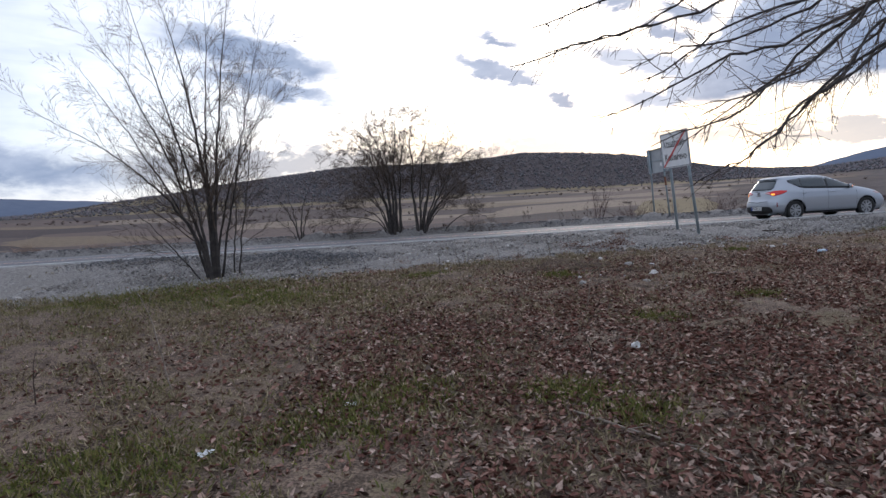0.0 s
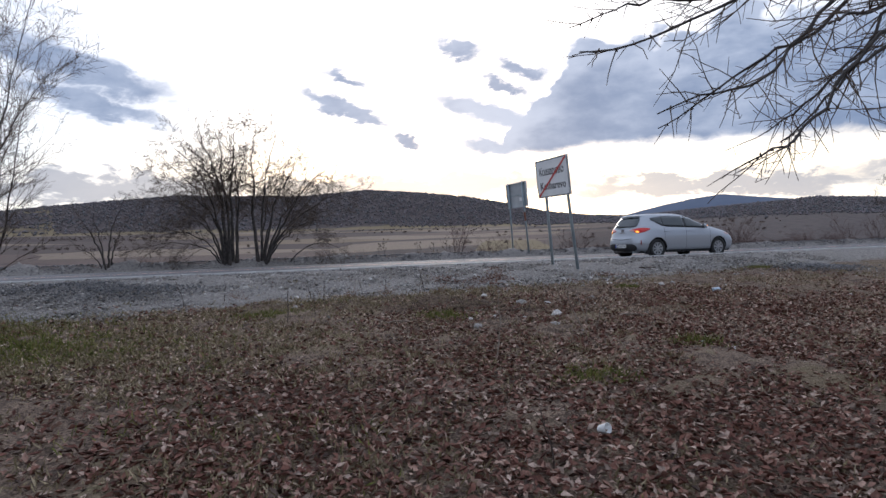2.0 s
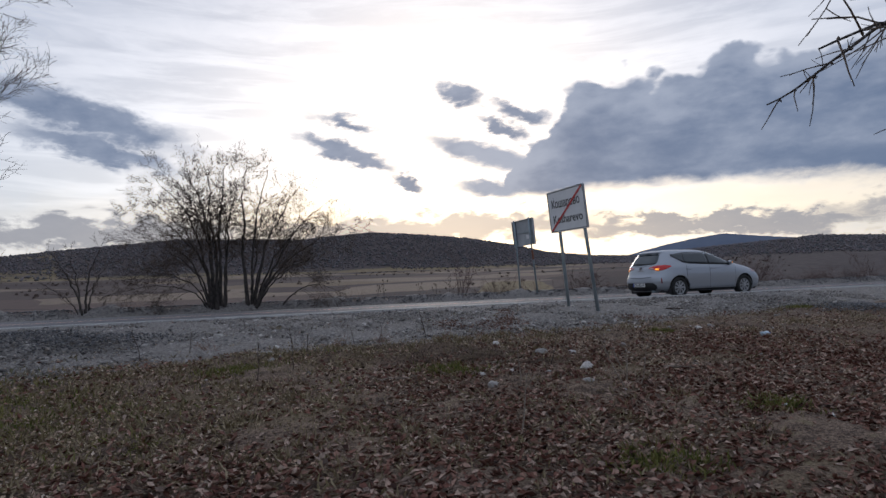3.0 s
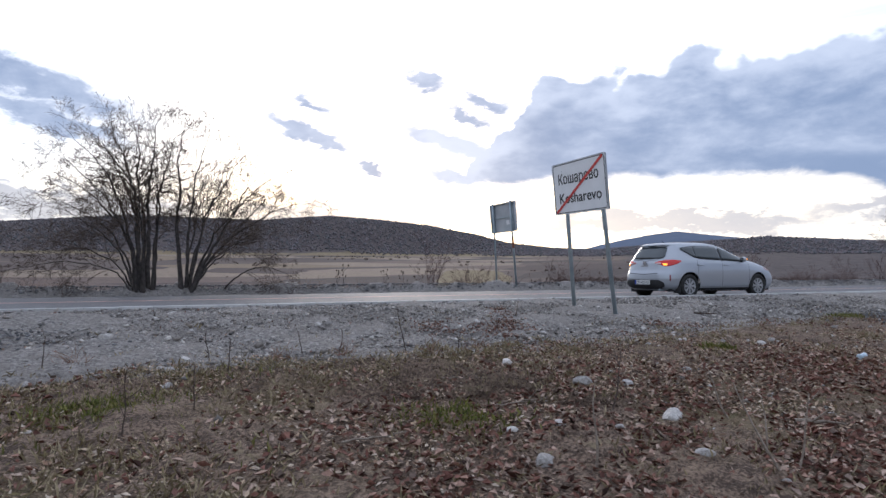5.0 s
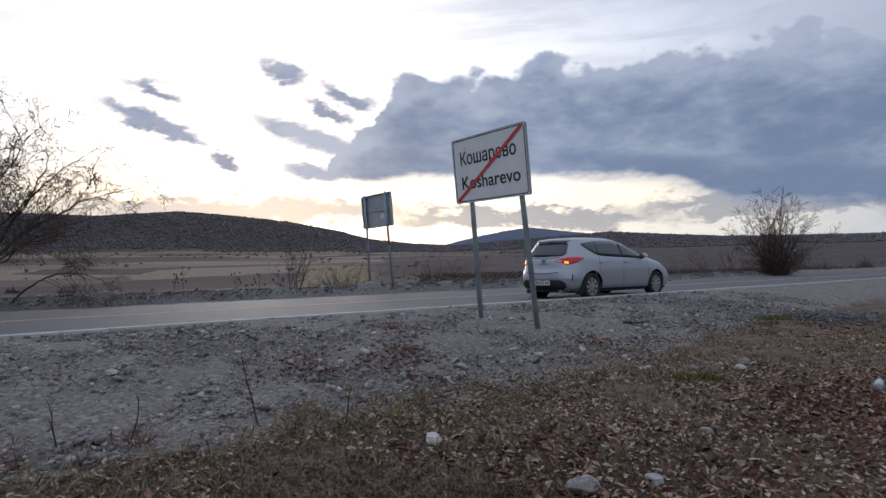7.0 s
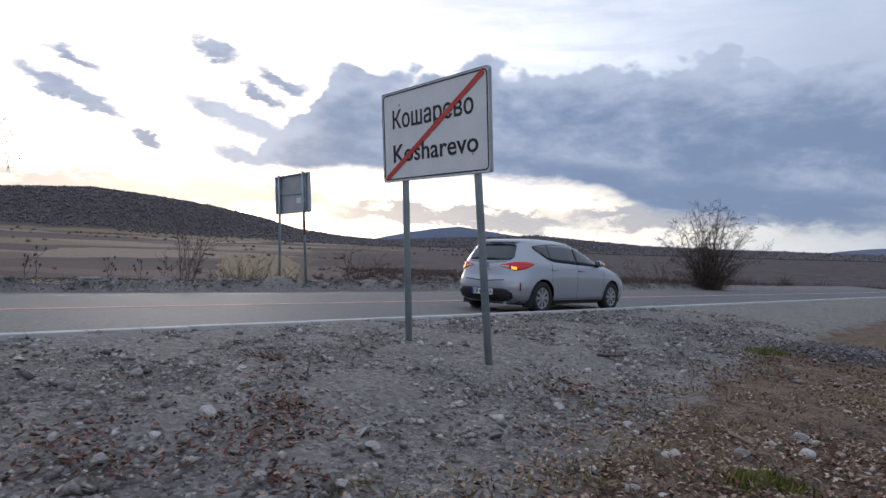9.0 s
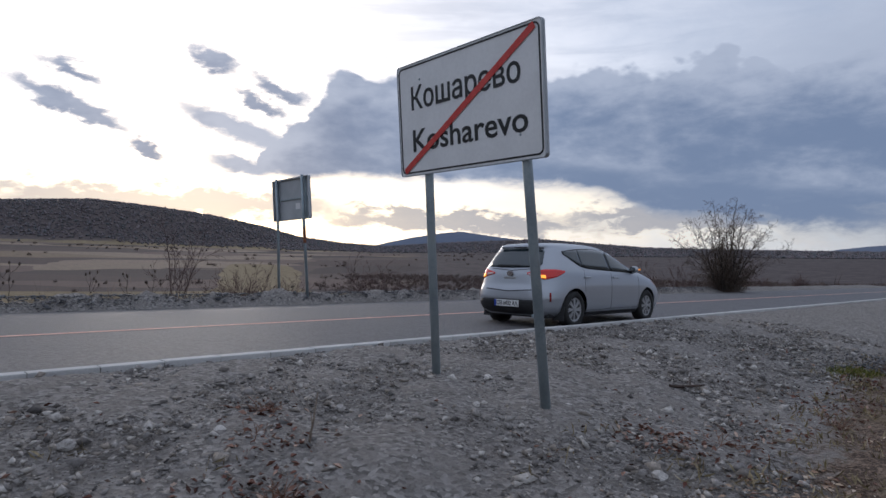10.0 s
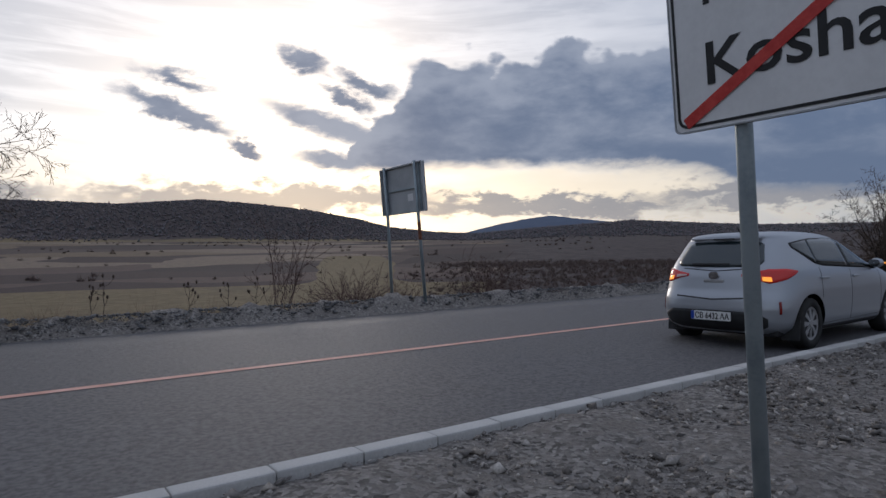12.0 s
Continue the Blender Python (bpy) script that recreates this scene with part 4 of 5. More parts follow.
def build_car():
    x, y = 11.87 - 0.195 * 0.78, 20.42 + 0.981 * 0.78
    yaw = math.degrees(math.atan2(0.54, 2.543))
    car = tagged(thing("car", pose(x, y, ROAD_Z - 0.006, 0, 0, yaw)), "silver hatchback parked by the kerb with indicators blinking", "car")
    body = part("body", car_body(), M_PAINT, car, "silver painted body, dusty low down", soft=True)
    under = box(bmesh.new(), -1.85, 1.95, -0.70, 0.70, 0.17, 0.36, 0.04)
    part("underbody", under, M_TRIM, car)
    for ax in (-1.3, 1.3):
        well = box(bmesh.new(), ax - 0.42, ax + 0.42, -0.66, 0.66, 0.22, 0.72, 0.05)
        part("wheel_well", well, M_TRIM, car)
    for ax in (-1.3, 1.3):
        for sy in (-0.76, 0.76):
            build_wheel(car, ax, sy)
    # glass
    rw = thing("tailgate")
    rw.parent = car
    part("rear_window", joined([(0, 0.86), (0.86, 0.96)], [1.005, 1.02, 1.08], [1.335, 1.325, 1.29]), M_GLASS, rw, "dark rear window", soft=True)
    part("rear_wiper", box(bmesh.new(), -0.012, 0.012, -0.22, 0.26, -0.012, 0.012, 0.006), M_TRIM, rw, m=pose(-1.945, 0.05, 1.045, 0, 24, 6))
    part("spoiler", box(bmesh.new(), -0.04, 0.14, -0.46, 0.46, -0.012, 0.012, 0.012), M_PAINT, rw, m=pose(-1.70, 0, 1.372, 0, 4, 0))
    part("third_brake_light", box(bmesh.new(), -0.01, 0.01, -0.14, 0.14, -0.008, 0.008, 0.004), M_TRIM, rw, m=pose(-1.738, 0, 1.366))
    part("emblem", plate(0.13, 0.085, 0.04, -0.008, 0.004), M_CHROME, rw, "small chrome oval", m=pose(-2.008, 0, 0.905, 0, 0, -90))
    part("grip_strip", box(bmesh.new(), -0.02, 0.016, -0.13, 0.13, -0.02, 0.02, 0.012), M_DIRT, rw, m=pose(-2.0, 0, 0.835))
    for a, b in ((0.60, 0.618), (0.955, 0.966)):
        part("tailgate_seam", joined([(0, 0.66), (0.66, 0.72)], [a, a + 0.03], [b, b + 0.03], out=0.003), M_TRIM, rw)
    win = [-1.46, -1.30, -1.10, -0.9, -0.4, 0.1, 0.5, 0.86]
    w_lo = [1.262, 1.17, 1.065, 1.03, 1.008, 0.99, 0.978, 0.975]
    w_hi = [1.285, 1.308, 1.33, 1.345, 1.355, 1.335, 1.235, 1.035]
    for s in (-1, 1):
        patch("window_frame", M_TRIM, car, win, [z - 0.02 for z in w_lo], [z + 0.018 for z in w_hi], side=s, out=0.003, by_x=True, n=50)
        for name, x0, x1 in (("quarter_window", -1.43, -1.05), ("rear_door_window", -1.02, -0.16), ("front_door_window", -0.08, 0.84)):
            q = np.linspace(x0, x1, 10)
            patch(name, M_GLASS, car, list(q), list(np.interp(q, win, w_lo)), list(np.interp(q, win, w_hi)), side=s, out=0.008, by_x=True, label="dark side glass")
        door = thing("door")
        door.parent = car
        for x0, zl, zh in ((-0.12, 0.30, 0.98), (0.92, 0.32, 0.95), (-1.02, 0.62, 1.0)):
            patch("seam", M_TRIM, door, [x0 - 0.003, x0 + 0.003], [zl, zl], [zh, zh], side=s, out=0.002, by_x=True, n=2, rows=14)
        patch("seam", M_TRIM, door, [-0.93, 0.92], [0.287, 0.302], [0.293, 0.308], side=s, out=0.002, by_x=True, rows=1)
        for x0 in (-0.95, 0.02):
            h = box(bmesh.new(), -0.10, 0.10, -0.018, 0.018, -0.016, 0.016, 0.012)
            p = car_skin(car_c_of_x(x0, 0.86), 0.86, s, 0.012)
            part("handle", h, M_PAINT, door, "silver door handle", m=Matrix.Translation(p))
        patch("sill", M_TRIM, car, [-0.94, 0.94], [0.205, 0.205], [0.262, 0.262], side=s, out=0.004, by_x=True, rows=2, label="black sill")
        # mirror
        mm = bmesh.new()
        bmesh.ops.create_uvsphere(mm, u_segments=20, v_segments=12, radius=1.0, matrix=Matrix.LocRotScale((0, 0, 0), None, (0.06, 0.095, 0.065)))
        mirror = part("door_mirror", mm, M_PAINT, car, "silver mirror housing", soft=True, m=pose(0.64, s * 0.925, 1.02, 0, 0, s * 14))
        part("mirror_arm", box(bmesh.new(), -0.03, 0.03, -0.07, 0.07, -0.03, 0.03, 0.015), M_TRIM, mirror, m=pose(0, -s * 0.10, -0.05))
        part("mirror_glass", plate(0.15, 0.095, 0.04, -0.004, 0.004), M_CHROME, mirror, m=pose(-0.055, 0, 0, 0, 0, -90))
        part("side_indicator", box(bmesh.new(), -0.012, 0.012, -0.03, 0.03, -0.01, 0.01, 0.006), M_BLINK, mirror, "lit amber side indicator", m=pose(0.03, s * 0.078, 0.0))
        # tail lamp, round the corner
        cl = [0.56, 0.80, 1.0, 1.05, 1.11]
        lamp = patch("tail_lamp", M_LAMP, car, cl, [0.895, 0.862, 0.815, 0.86, 0.945], [0.925, 0.955, 0.985, 0.99, 0.968], side=s, out=0.014, n=36, thick=0.03, label="red wrap-round tail lamp")
        patch("reverse_lens", M_LAMP_CLEAR, lamp, [0.60, 0.84], [0.893, 0.868], [0.915, 0.912], side=s, out=0.018, label="pale lens")
        patch("indicator", M_BLINK, lamp, [0.90, 1.005], [0.845, 0.835], [0.895, 0.89], side=s, out=0.019, label="lit amber indicator")
        patch("reflector", M_REFLECT, car, [1.019, 1.026], [0.45, 0.45], [0.60, 0.60], side=s, out=0.008, n=4, label="upright red reflector strip")
        patch("head_lamp", M_LAMP_CLEAR, car, [1.93, 2.1, 2.5], [0.72, 0.66, 0.66], [0.80, 0.78, 0.72], side=s, out=0.01)
    part("windscreen", joined([(2.12, 3), ], [1.03, 1.03], [1.37, 1.39]), M_GLASS, car, "dark windscreen", soft=True)
    part("rear_bumper_insert", joined([(0, 0.80), (0.80, 0.96)], [0.215, 0.23, 0.30], [0.475, 0.47, 0.395], out=0.012), M_TRIM, car, "black lower bumper", soft=True)
    pl = part("number_plate", plate(0.52, 0.11, 0.008, -0.006, 0.006), M_PLATE, car, "white number plate with black characters", m=pose(-2.104, 0, 0.405, 0, 0, -90))
    part("country_strip", plate(0.045, 0.106, 0.004, -0.0085, -0.006), M_BLUE, pl, m=pose(-0.236, 0, 0))
    lettering("plate_characters", "СВ 6432 АА", -0.20, 0.245, -0.036, 0.072, -0.008, M_BLACK, pl, bold=0.02)
    for sy in (-0.76, 0.76):
        part("mudflap", box(bmesh.new(), -0.008, 0.008, -0.11, 0.11, -0.12, 0.12, 0.006), M_TRIM, car, "black rubber mudflap", m=pose(-1.66, sy, 0.25, 0, 6, 0))
    ant = tube(bmesh.new(), [Vector((-1.32, 0, 1.455)), Vector((-1.40, 0, 1.52))], [0.012, 0.006], 8)
    part("roof_antenna", ant, M_TRIM, car)
    ex = tube(bmesh.new(), [Vector((-1.7, -0.5, 0.22)), Vector((-2.03, -0.5, 0.21))], [0.03, 0.03], 12)
    part("exhaust_pipe", ex, M_GALV, car)
    return car


def joined(spans, lo, hi, out=0.006, n=16, rows=6, thick=0.012):
    """A panel across the middle of the tail or nose, both halves in one mesh."""
    c0, c1 = spans[0][0], spans[-1][1]
    line = [c0] + [b for _, b in spans]
    lo, hi = (lo + [lo[-1]] * len(line))[:len(line)], (hi + [hi[-1]] * len(line))[:len(line)]
    if c0 == 0:
        row = [(c, 1) for c in np.linspace(c1, 0, n)] + [(c, -1) for c in np.linspace(0, c1, n)[1:]]
    else:
        row = [(c, -1) for c in np.linspace(c0, c1, n)] + [(c, 1) for c in np.linspace(c1, c0, n)[1:]]
    bm = bmesh.new()
    o, i = [], []
    for c, s in row:
        z0, z1 = float(np.interp(c, line, lo)), float(np.interp(c, line, hi))
        o.append([bm.verts.new(car_skin(c, z0 + (z1 - z0) * k / rows, s, out)) for k in range(rows + 1)])
        i.append([bm.verts.new(car_skin(c, z0 + (z1 - z0) * k / rows, s, out - thick)) for k in range(rows + 1)])
    for a in range(len(row) - 1):
        for k in range(rows):
            bm.faces.new((o[a][k], o[a + 1][k], o[a + 1][k + 1], o[a][k + 1]))
        bm.faces.new((o[a][0], i[a][0], i[a + 1][0], o[a + 1][0]))
        bm.faces.new((o[a][rows], o[a + 1][rows], i[a + 1][rows], i[a][rows]))
    for a in (0, len(row) - 1):
        for k in range(rows):
            bm.faces.new((o[a][k], o[a][k + 1], i[a][k + 1], i[a][k]))
    bmesh.ops.recalc_face_normals(bm, faces=bm.faces)
    return bm


build_car()

# ---- ground cover ----


def vnoise(x, y, s, seed):
    """Smooth value noise between 0 and 1."""
    x, y = np.asarray(x) / s + 100.3, np.asarray(y) / s + 57.7
    i, j = np.floor(x).astype(int), np.floor(y).astype(int)
    fx, fy = x - i, y - j
    fx, fy = fx * fx * (3 - 2 * fx), fy * fy * (3 - 2 * fy)

    def h(a, b):
        q = np.sin(a * 127.1 + b * 311.7 + seed * 74.7) * 43758.5453
        return q - np.floor(q)
    return (h(i, j) * (1 - fx) + h(i + 1, j) * fx) * (1 - fy) + (h(i, j + 1) * (1 - fx) + h(i + 1, j + 1) * fx) * fy


def verge_edge(u):
    return np.interp(u, [-30, -14, -9, -6, -1, 1.5, 4, 9, 16, 60], [-7.0, -6.5, -5.5, -5.0, -5.0, -4.5, -4.1, -3.6, -3.3, -3.2])


def strewn(rng, n, x0, x1, y0, y1, chance):
    """Places in a rectangle, kept by chance(x, y)."""
    x, y = rng.uniform(x0, x1, n), rng.uniform(y0, y1, n)
    keep = rng.random(n) < chance(x, y)
    return x[keep], y[keep]


def turns(rng, n, tilt):
    """Random turns about the upright, then tilts."""
    a, b, c = rng.uniform(0, 2 * np.pi, n), rng.normal(0, tilt, n), rng.normal(0, tilt, n)
    ca, sa, cb, sb, cc, sc = np.cos(a), np.sin(a), np.cos(b), np.sin(b), np.cos(c), np.sin(c)
    one, nil = np.ones(n), np.zeros(n)
    rz = np.stack([ca, -sa, nil, sa, ca, nil, nil, nil, one], -1).reshape(n, 3, 3)
    rx = np.stack([one, nil, nil, nil, cb, -sb, nil, sb, cb], -1).reshape(n, 3, 3)
    ry = np.stack([cc, nil, sc, nil, one, nil, -sc, nil, cc], -1).reshape(n, 3, 3)
    return rz @ rx @ ry


def cover(name, mat, local, faces, x, y, size, rot, lift, label, category, soft=False):
    """Many small pieces in one mesh. local: k x 3 points or n x k x 3."""
    n, k = len(x), local.shape[-2]
    z = ground_z(x, y) + lift
    pts = np.einsum("nij,nkj->nki", rot, np.broadcast_to(local, (n, k, 3)) * size[:, None, None]) + np.stack([x, y, z], -1)[:, None, :]
    f = np.asarray(faces)
    me = bpy.data.meshes.new(name)
    idx = (np.arange(n)[:, None, None] * k + f[None]).reshape(-1, f.shape[1])
    me.vertices.add(n * k)
    me.vertices.foreach_set("co", pts.astype(np.float32).ravel())
    me.loops.add(idx.size)
    me.loops.foreach_set("vertex_index", idx.astype(np.int32).ravel())
    me.polygons.add(len(idx))
    me.polygons.foreach_set("loop_start", np.arange(0, idx.size, f.shape[1], dtype=np.int32))
    me.update(calc_edges=True)
    me.validate()
    me.materials.append(mat)
    if soft:
        smooth(me)
    return tagged(new(name, me), label, category, kind="stuff")


def island_colours(name, cols, rough=0.85, spec=0.2):
    """Each piece takes one of a range of colours, mottled."""
    m, n, bsdf = material(name, rough, 0.0, spec)
    r = n.add("ShaderNodeNewGeometry").outputs["Random Per Island"]
    co = n.add("ShaderNodeTexCoord").outputs["Object"]
    ramp = n.add("ShaderNodeValToRGB", {0: r})
    e = ramp.color_ramp.elements
    e[0].position, e[0].color = 0.0, (*cols[0], 1)
    e[1].position, e[1].color = 1.0, (*cols[-1], 1)
    for k, c in enumerate(cols[1:-1], 1):
        q = e.new(k / (len(cols) - 1))
        q.color = (*c, 1)
    mott = n.ramp(n.noise(co, 45.0, 4.0, 0.6), 0.25, 0.75, 0.65, 1.3)
    g = n.add("ShaderNodeCombineColor", {i: mott for i in range(3)}).outputs[0]
    link(n, n.mix(1.0, ramp.outputs[0], g, "MULTIPLY"), bsdf, "Base Color")
    return m


M_LEAF = island_colours("fallen_leaf", [(0.05, 0.026, 0.020), (0.15, 0.066, 0.050), (0.23, 0.11, 0.08), (0.16, 0.08, 0.06), (0.33, 0.19, 0.14), (0.52, 0.39, 0.31), (0.035, 0.02, 0.016)], 0.8, 0.15)
M_STRAW = island_colours("dry_grass_blade", [(0.14, 0.105, 0.06), (0.26, 0.205, 0.115), (0.38, 0.31, 0.20), (0.20, 0.16, 0.078), (0.11, 0.08, 0.052)])
M_GREEN = island_colours("green_grass_blade", [(0.06, 0.075, 0.018), (0.125, 0.135, 0.034), (0.19, 0.185, 0.048), (0.23, 0.19, 0.075)])
M_PEBBLE = island_colours("gravel_stone", [(0.095, 0.088, 0.083), (0.23, 0.21, 0.195), (0.34, 0.314, 0.288), (0.165, 0.15, 0.14), (0.50, 0.465, 0.425), (0.29, 0.25, 0.21), (0.08, 0.072, 0.068)], 0.85, 0.3)
M_RUBBLE = island_colours("bank_stone", [(0.07, 0.07, 0.075), (0.13, 0.13, 0.135), (0.20, 0.195, 0.195), (0.10, 0.095, 0.095), (0.30, 0.29, 0.28)], 0.9, 0.3)
M_STICK = varied("dead_stick", (0.15, 0.115, 0.088), (0.30, 0.25, 0.20), 20.0, 90.0, 0.9, relief=0.3)
M_STALK = varied("dark_stalk", (0.045, 0.032, 0.026), (0.09, 0.062, 0.05), 20.0, 90.0, 0.9)
M_PAPER = varied("white_litter", (0.62, 0.62, 0.60), (0.78, 0.78, 0.77), 20.0, 90.0, 0.6)
M_PLASTIC = varied("pale_blue_plastic", (0.36, 0.46, 0.55), (0.55, 0.63, 0.68), 9.0, 60.0, 0.25)
M_SHRUB = varied("shrub_twigs", (0.075, 0.048, 0.044), (0.15, 0.095, 0.083), 0.8, 20.0, 0.9, relief=0.1)

PATCHES = ((2.7, 14.9, 0.24), (3.7, 14.95, 0.28), (3.6, 14.4, 0.2), (4.3, 14.13, 0.12), (4.2, 16.55, 0.13), (4.1, 16.0, 0.14), (3.9, 15.4, 0.14), (6.6, 15.2, 0.2), (7.6, 14.4, 0.4), (9.0, 14.5, 0.5), (5.6, 14.3, 0.2))


def leaf_chance(x, y):
    u, v = to_uv(x, y)
    meadow = v < verge_edge(u) + 0.5 * vnoise(x, y, 0.6, 4)
    tree = np.exp(-(((x - 4.2) / 5.2) ** 2 + ((y - 4.8) / 4.6) ** 2))
    n1, n2 = vnoise(x, y, 1.7, 1), vnoise(x, y, 0.45, 2)
    m = np.clip(1.5 * tree * (0.45 + 0.9 * n1) * (0.4 + 0.9 * n2), 0, 1) + 0.30 * np.clip(n1 * 1.6 - 0.45, 0, 1) * (0.4 + n2)
    m = np.where(x < -1.5, m * 0.45, m) + 0.22 * (x > 2.5) * (y > 8.5) * n2
    spots = sum(np.exp(-((x - a) ** 2 + (y - b) ** 2) / (2 * r * r)) for a, b, r in PATCHES)
    return np.where(meadow, m, 0.006 + 0.95 * spots * (n2 > 0.3))


rng = np.random.default_rng(12)
leaf = np.array([(-0.5, 0, 0.02), (-0.08, 0.27, 0.13), (0.5, 0, 0.10), (-0.08, -0.27, 0.13), (0.0, 0.0, -0.02)])
leaf_faces = [(0, 4, 1), (4, 2, 1), (0, 3, 4), (4, 3, 2)]
x, y = strewn(rng, 260000, -7, 12, 0.5, 17.2, leaf_chance)
n = len(x)
curl = np.broadcast_to(leaf, (n, 5, 3)).copy()
curl[:, 1, 2] += rng.uniform(-0.05, 0.22, n)
curl[:, 3, 2] += rng.uniform(-0.05, 0.22, n)
curl[:, 2, 2] += rng.uniform(-0.1, 0.25, n)
curl[:, :, 1] *= rng.uniform(0.55, 1.1, n)[:, None]
cover("fallen_leaves", M_LEAF, curl, leaf_faces, x, y, rng.uniform(0.040, 0.085, n) * np.where(y > 12.6, 0.7, 1.0), turns(rng, n, 0.42), rng.uniform(0.008, 0.03, n), "curled brown fallen leaves lying thickly on the meadow", "leaves")

def crumb_chance(x, y):
    u, v = to_uv(x, y)
    return np.where(v < verge_edge(u) + 0.6 * vnoise(x, y, 0.5, 50), 0.25 + 0.75 * vnoise(x, y, 0.5, 51), 0.02)


M_CRUMB = island_colours("leaf_crumb", [(0.24, 0.145, 0.095), (0.40, 0.275, 0.19), (0.54, 0.41, 0.29), (0.33, 0.215, 0.145), (0.62, 0.52, 0.41), (0.16, 0.095, 0.065)])
x, y = strewn(rng, 95000, -4, 11, 7.4, 14.6, crumb_chance)
n = len(x)
cover("leaf_crumbs", M_CRUMB, leaf, leaf_faces, x, y, rng.uniform(0.016, 0.055, n), turns(rng, n, 0.35), rng.uniform(0.004, 0.016, n), "broken pale brown leaf crumbs and chips on bare soil", "leaves")

blade = np.array([(-0.045, 0, -0.03), (0.045, 0, -0.03), (0.035, 0.12, 0.55), (0.0, 0.42, 0.92)])
blade_faces = [(0, 1, 2), (0, 2, 3)]


def straw_chance(x, y):
    u, v = to_uv(x, y)
    meadow = v < verge_edge(u) + 0.9 * vnoise(x, y, 0.5, 9)
    w = np.clip(vnoise(x, y, 1.3, 5) * 1.6 - 0.18, 0, 1) * (0.3 + vnoise(x, y, 0.3, 6))
    w = w * np.where(x < 1, 1.0, np.where(x < 4, 0.45, 0.15)) + 0.55 * np.exp(-((v - verge_edge(u)) / 0.5) ** 2) * vnoise(x, y, 0.4, 8)
    return np.where(meadow, w, 0.006)


tx, ty = strewn(rng, 34000, -11, 13, 1.0, 16.5, straw_chance)
pick = np.repeat(np.arange(len(tx)), 12)
n = len(pick)
x, y = tx[pick] + rng.normal(0, 0.06, n), ty[pick] + rng.normal(0, 0.06, n)
cover("dry_grass", M_STRAW, blade, blade_faces, x, y, rng.uniform(0.035, 0.105, n), turns(rng, n, 0.9), 0.0, "short flattened dry straw-coloured grass on the meadow", "grass")

GREENS = ((-0.47, 4.47, 0.45), (1.11, 4.38, 0.30), (-0.83, 3.69, 0.5), (-2.26, 2.9, 0.7), (1.6, 3.85, 0.28), (-0.71, 11.26, 0.35), (1.79, 10.68, 0.28), (11.12, 15.96, 0.22), (4.36, 8.3, 0.22), (2.6, 7.2, 0.25), (-4.5, 10.4, 1.2), (-3.2, 9.4, 0.9), (-6.5, 9.6, 1.0), (6.0, 13.2, 0.15))


gx, gy = [], []
for a, b, r in GREENS:
    k = int(5200 * r)
    gx.append(rng.normal(a, r * 0.75, k))
    gy.append(rng.normal(b, r * 0.6, k))


def green_chance(x, y):
    u, v = to_uv(x, y)
    return np.where((v < verge_edge(u)) & (x < 0.5), 0.5 * np.clip(vnoise(x, y, 0.9, 15) * 2 - 0.95, 0, 1) * vnoise(x, y, 0.25, 16), 0)


x, y = strewn(rng, 150000, -10, 1, 1.0, 13.5, green_chance)
x, y = np.concatenate([x, *gx]), np.concatenate([y, *gy])
keep = vnoise(x, y, 0.12, 17) > 0.3
x, y = x[keep], y[keep]
n = len(x)
cover("green_grass", M_GREEN, blade, blade_faces, x, y, rng.uniform(0.035, 0.095, n), turns(rng, n, 0.6), 0.0, "low tufts of green grass among the fallen leaves", "grass")


def lumps(rng, n):
    """Uneven eight-sided pebbles."""
    o = np.array([(1, 0, 0), (0, 1, 0), (-1, 0, 0), (0, -1, 0), (0, 0, 0.75), (0, 0, -0.5)]) * 0.5
    p = np.broadcast_to(o, (n, 6, 3)) * rng.uniform(0.6, 1.25, (n, 6, 1)) + rng.normal(0, 0.10, (n, 6, 3))
    p[:, :, 2] *= rng.uniform(0.45, 0.95, n)[:, None]
    return p


lump_faces = [(0, 1, 4), (1, 2, 4), (2, 3, 4), (3, 0, 4), (1, 0, 5), (2, 1, 5), (3, 2, 5), (0, 3, 5)]


def pebble_chance(x, y):
    u, v = to_uv(x, y)
    inside = (v > verge_edge(u) - 0.3 + 0.8 * vnoise(x, y, 0.7, 20)) & (v < -0.16)
    return np.where(inside, 0.42 + 0.9 * np.clip(vnoise(x, y, 0.9, 21) * 1.6 - 0.4, 0, 1) * vnoise(x, y, 0.25, 22) * 1.6, np.where(v < 0, 0.012 + 0.06 * (x > 2.5) * vnoise(x, y, 0.6, 31), 0))


x, y = strewn(rng, 250000, -9, 15, 10.3, 20.5, pebble_chance)
n = len(x)
size = np.clip(rng.lognormal(-3.95, 0.66, n), 0.009, 0.12)
cover("gravel", M_PEBBLE, lumps(rng, n), lump_faces, x, y, size, turns(rng, n, 0.3), size * 0.12, "loose pale grey gravel of the road verge", "gravel")

u, v = rng.uniform(-24, 34, 24000), np.clip(rng.normal(8.6, 0.32, 24000), 7.95, 9.4)
x, y = KX + u * UX - v * UY, KY + u * UY + v * UX
size = np.clip(rng.lognormal(-3.3, 0.5, 24000), 0.015, 0.16)
cover("bank_rubble", M_RUBBLE, lumps(rng, 24000), lump_faces, x, y, size, turns(rng, 24000, 0.3), size * 0.15, "dark grey rubble heaped along the far road edge", "rubble")

# ---- single stones ----


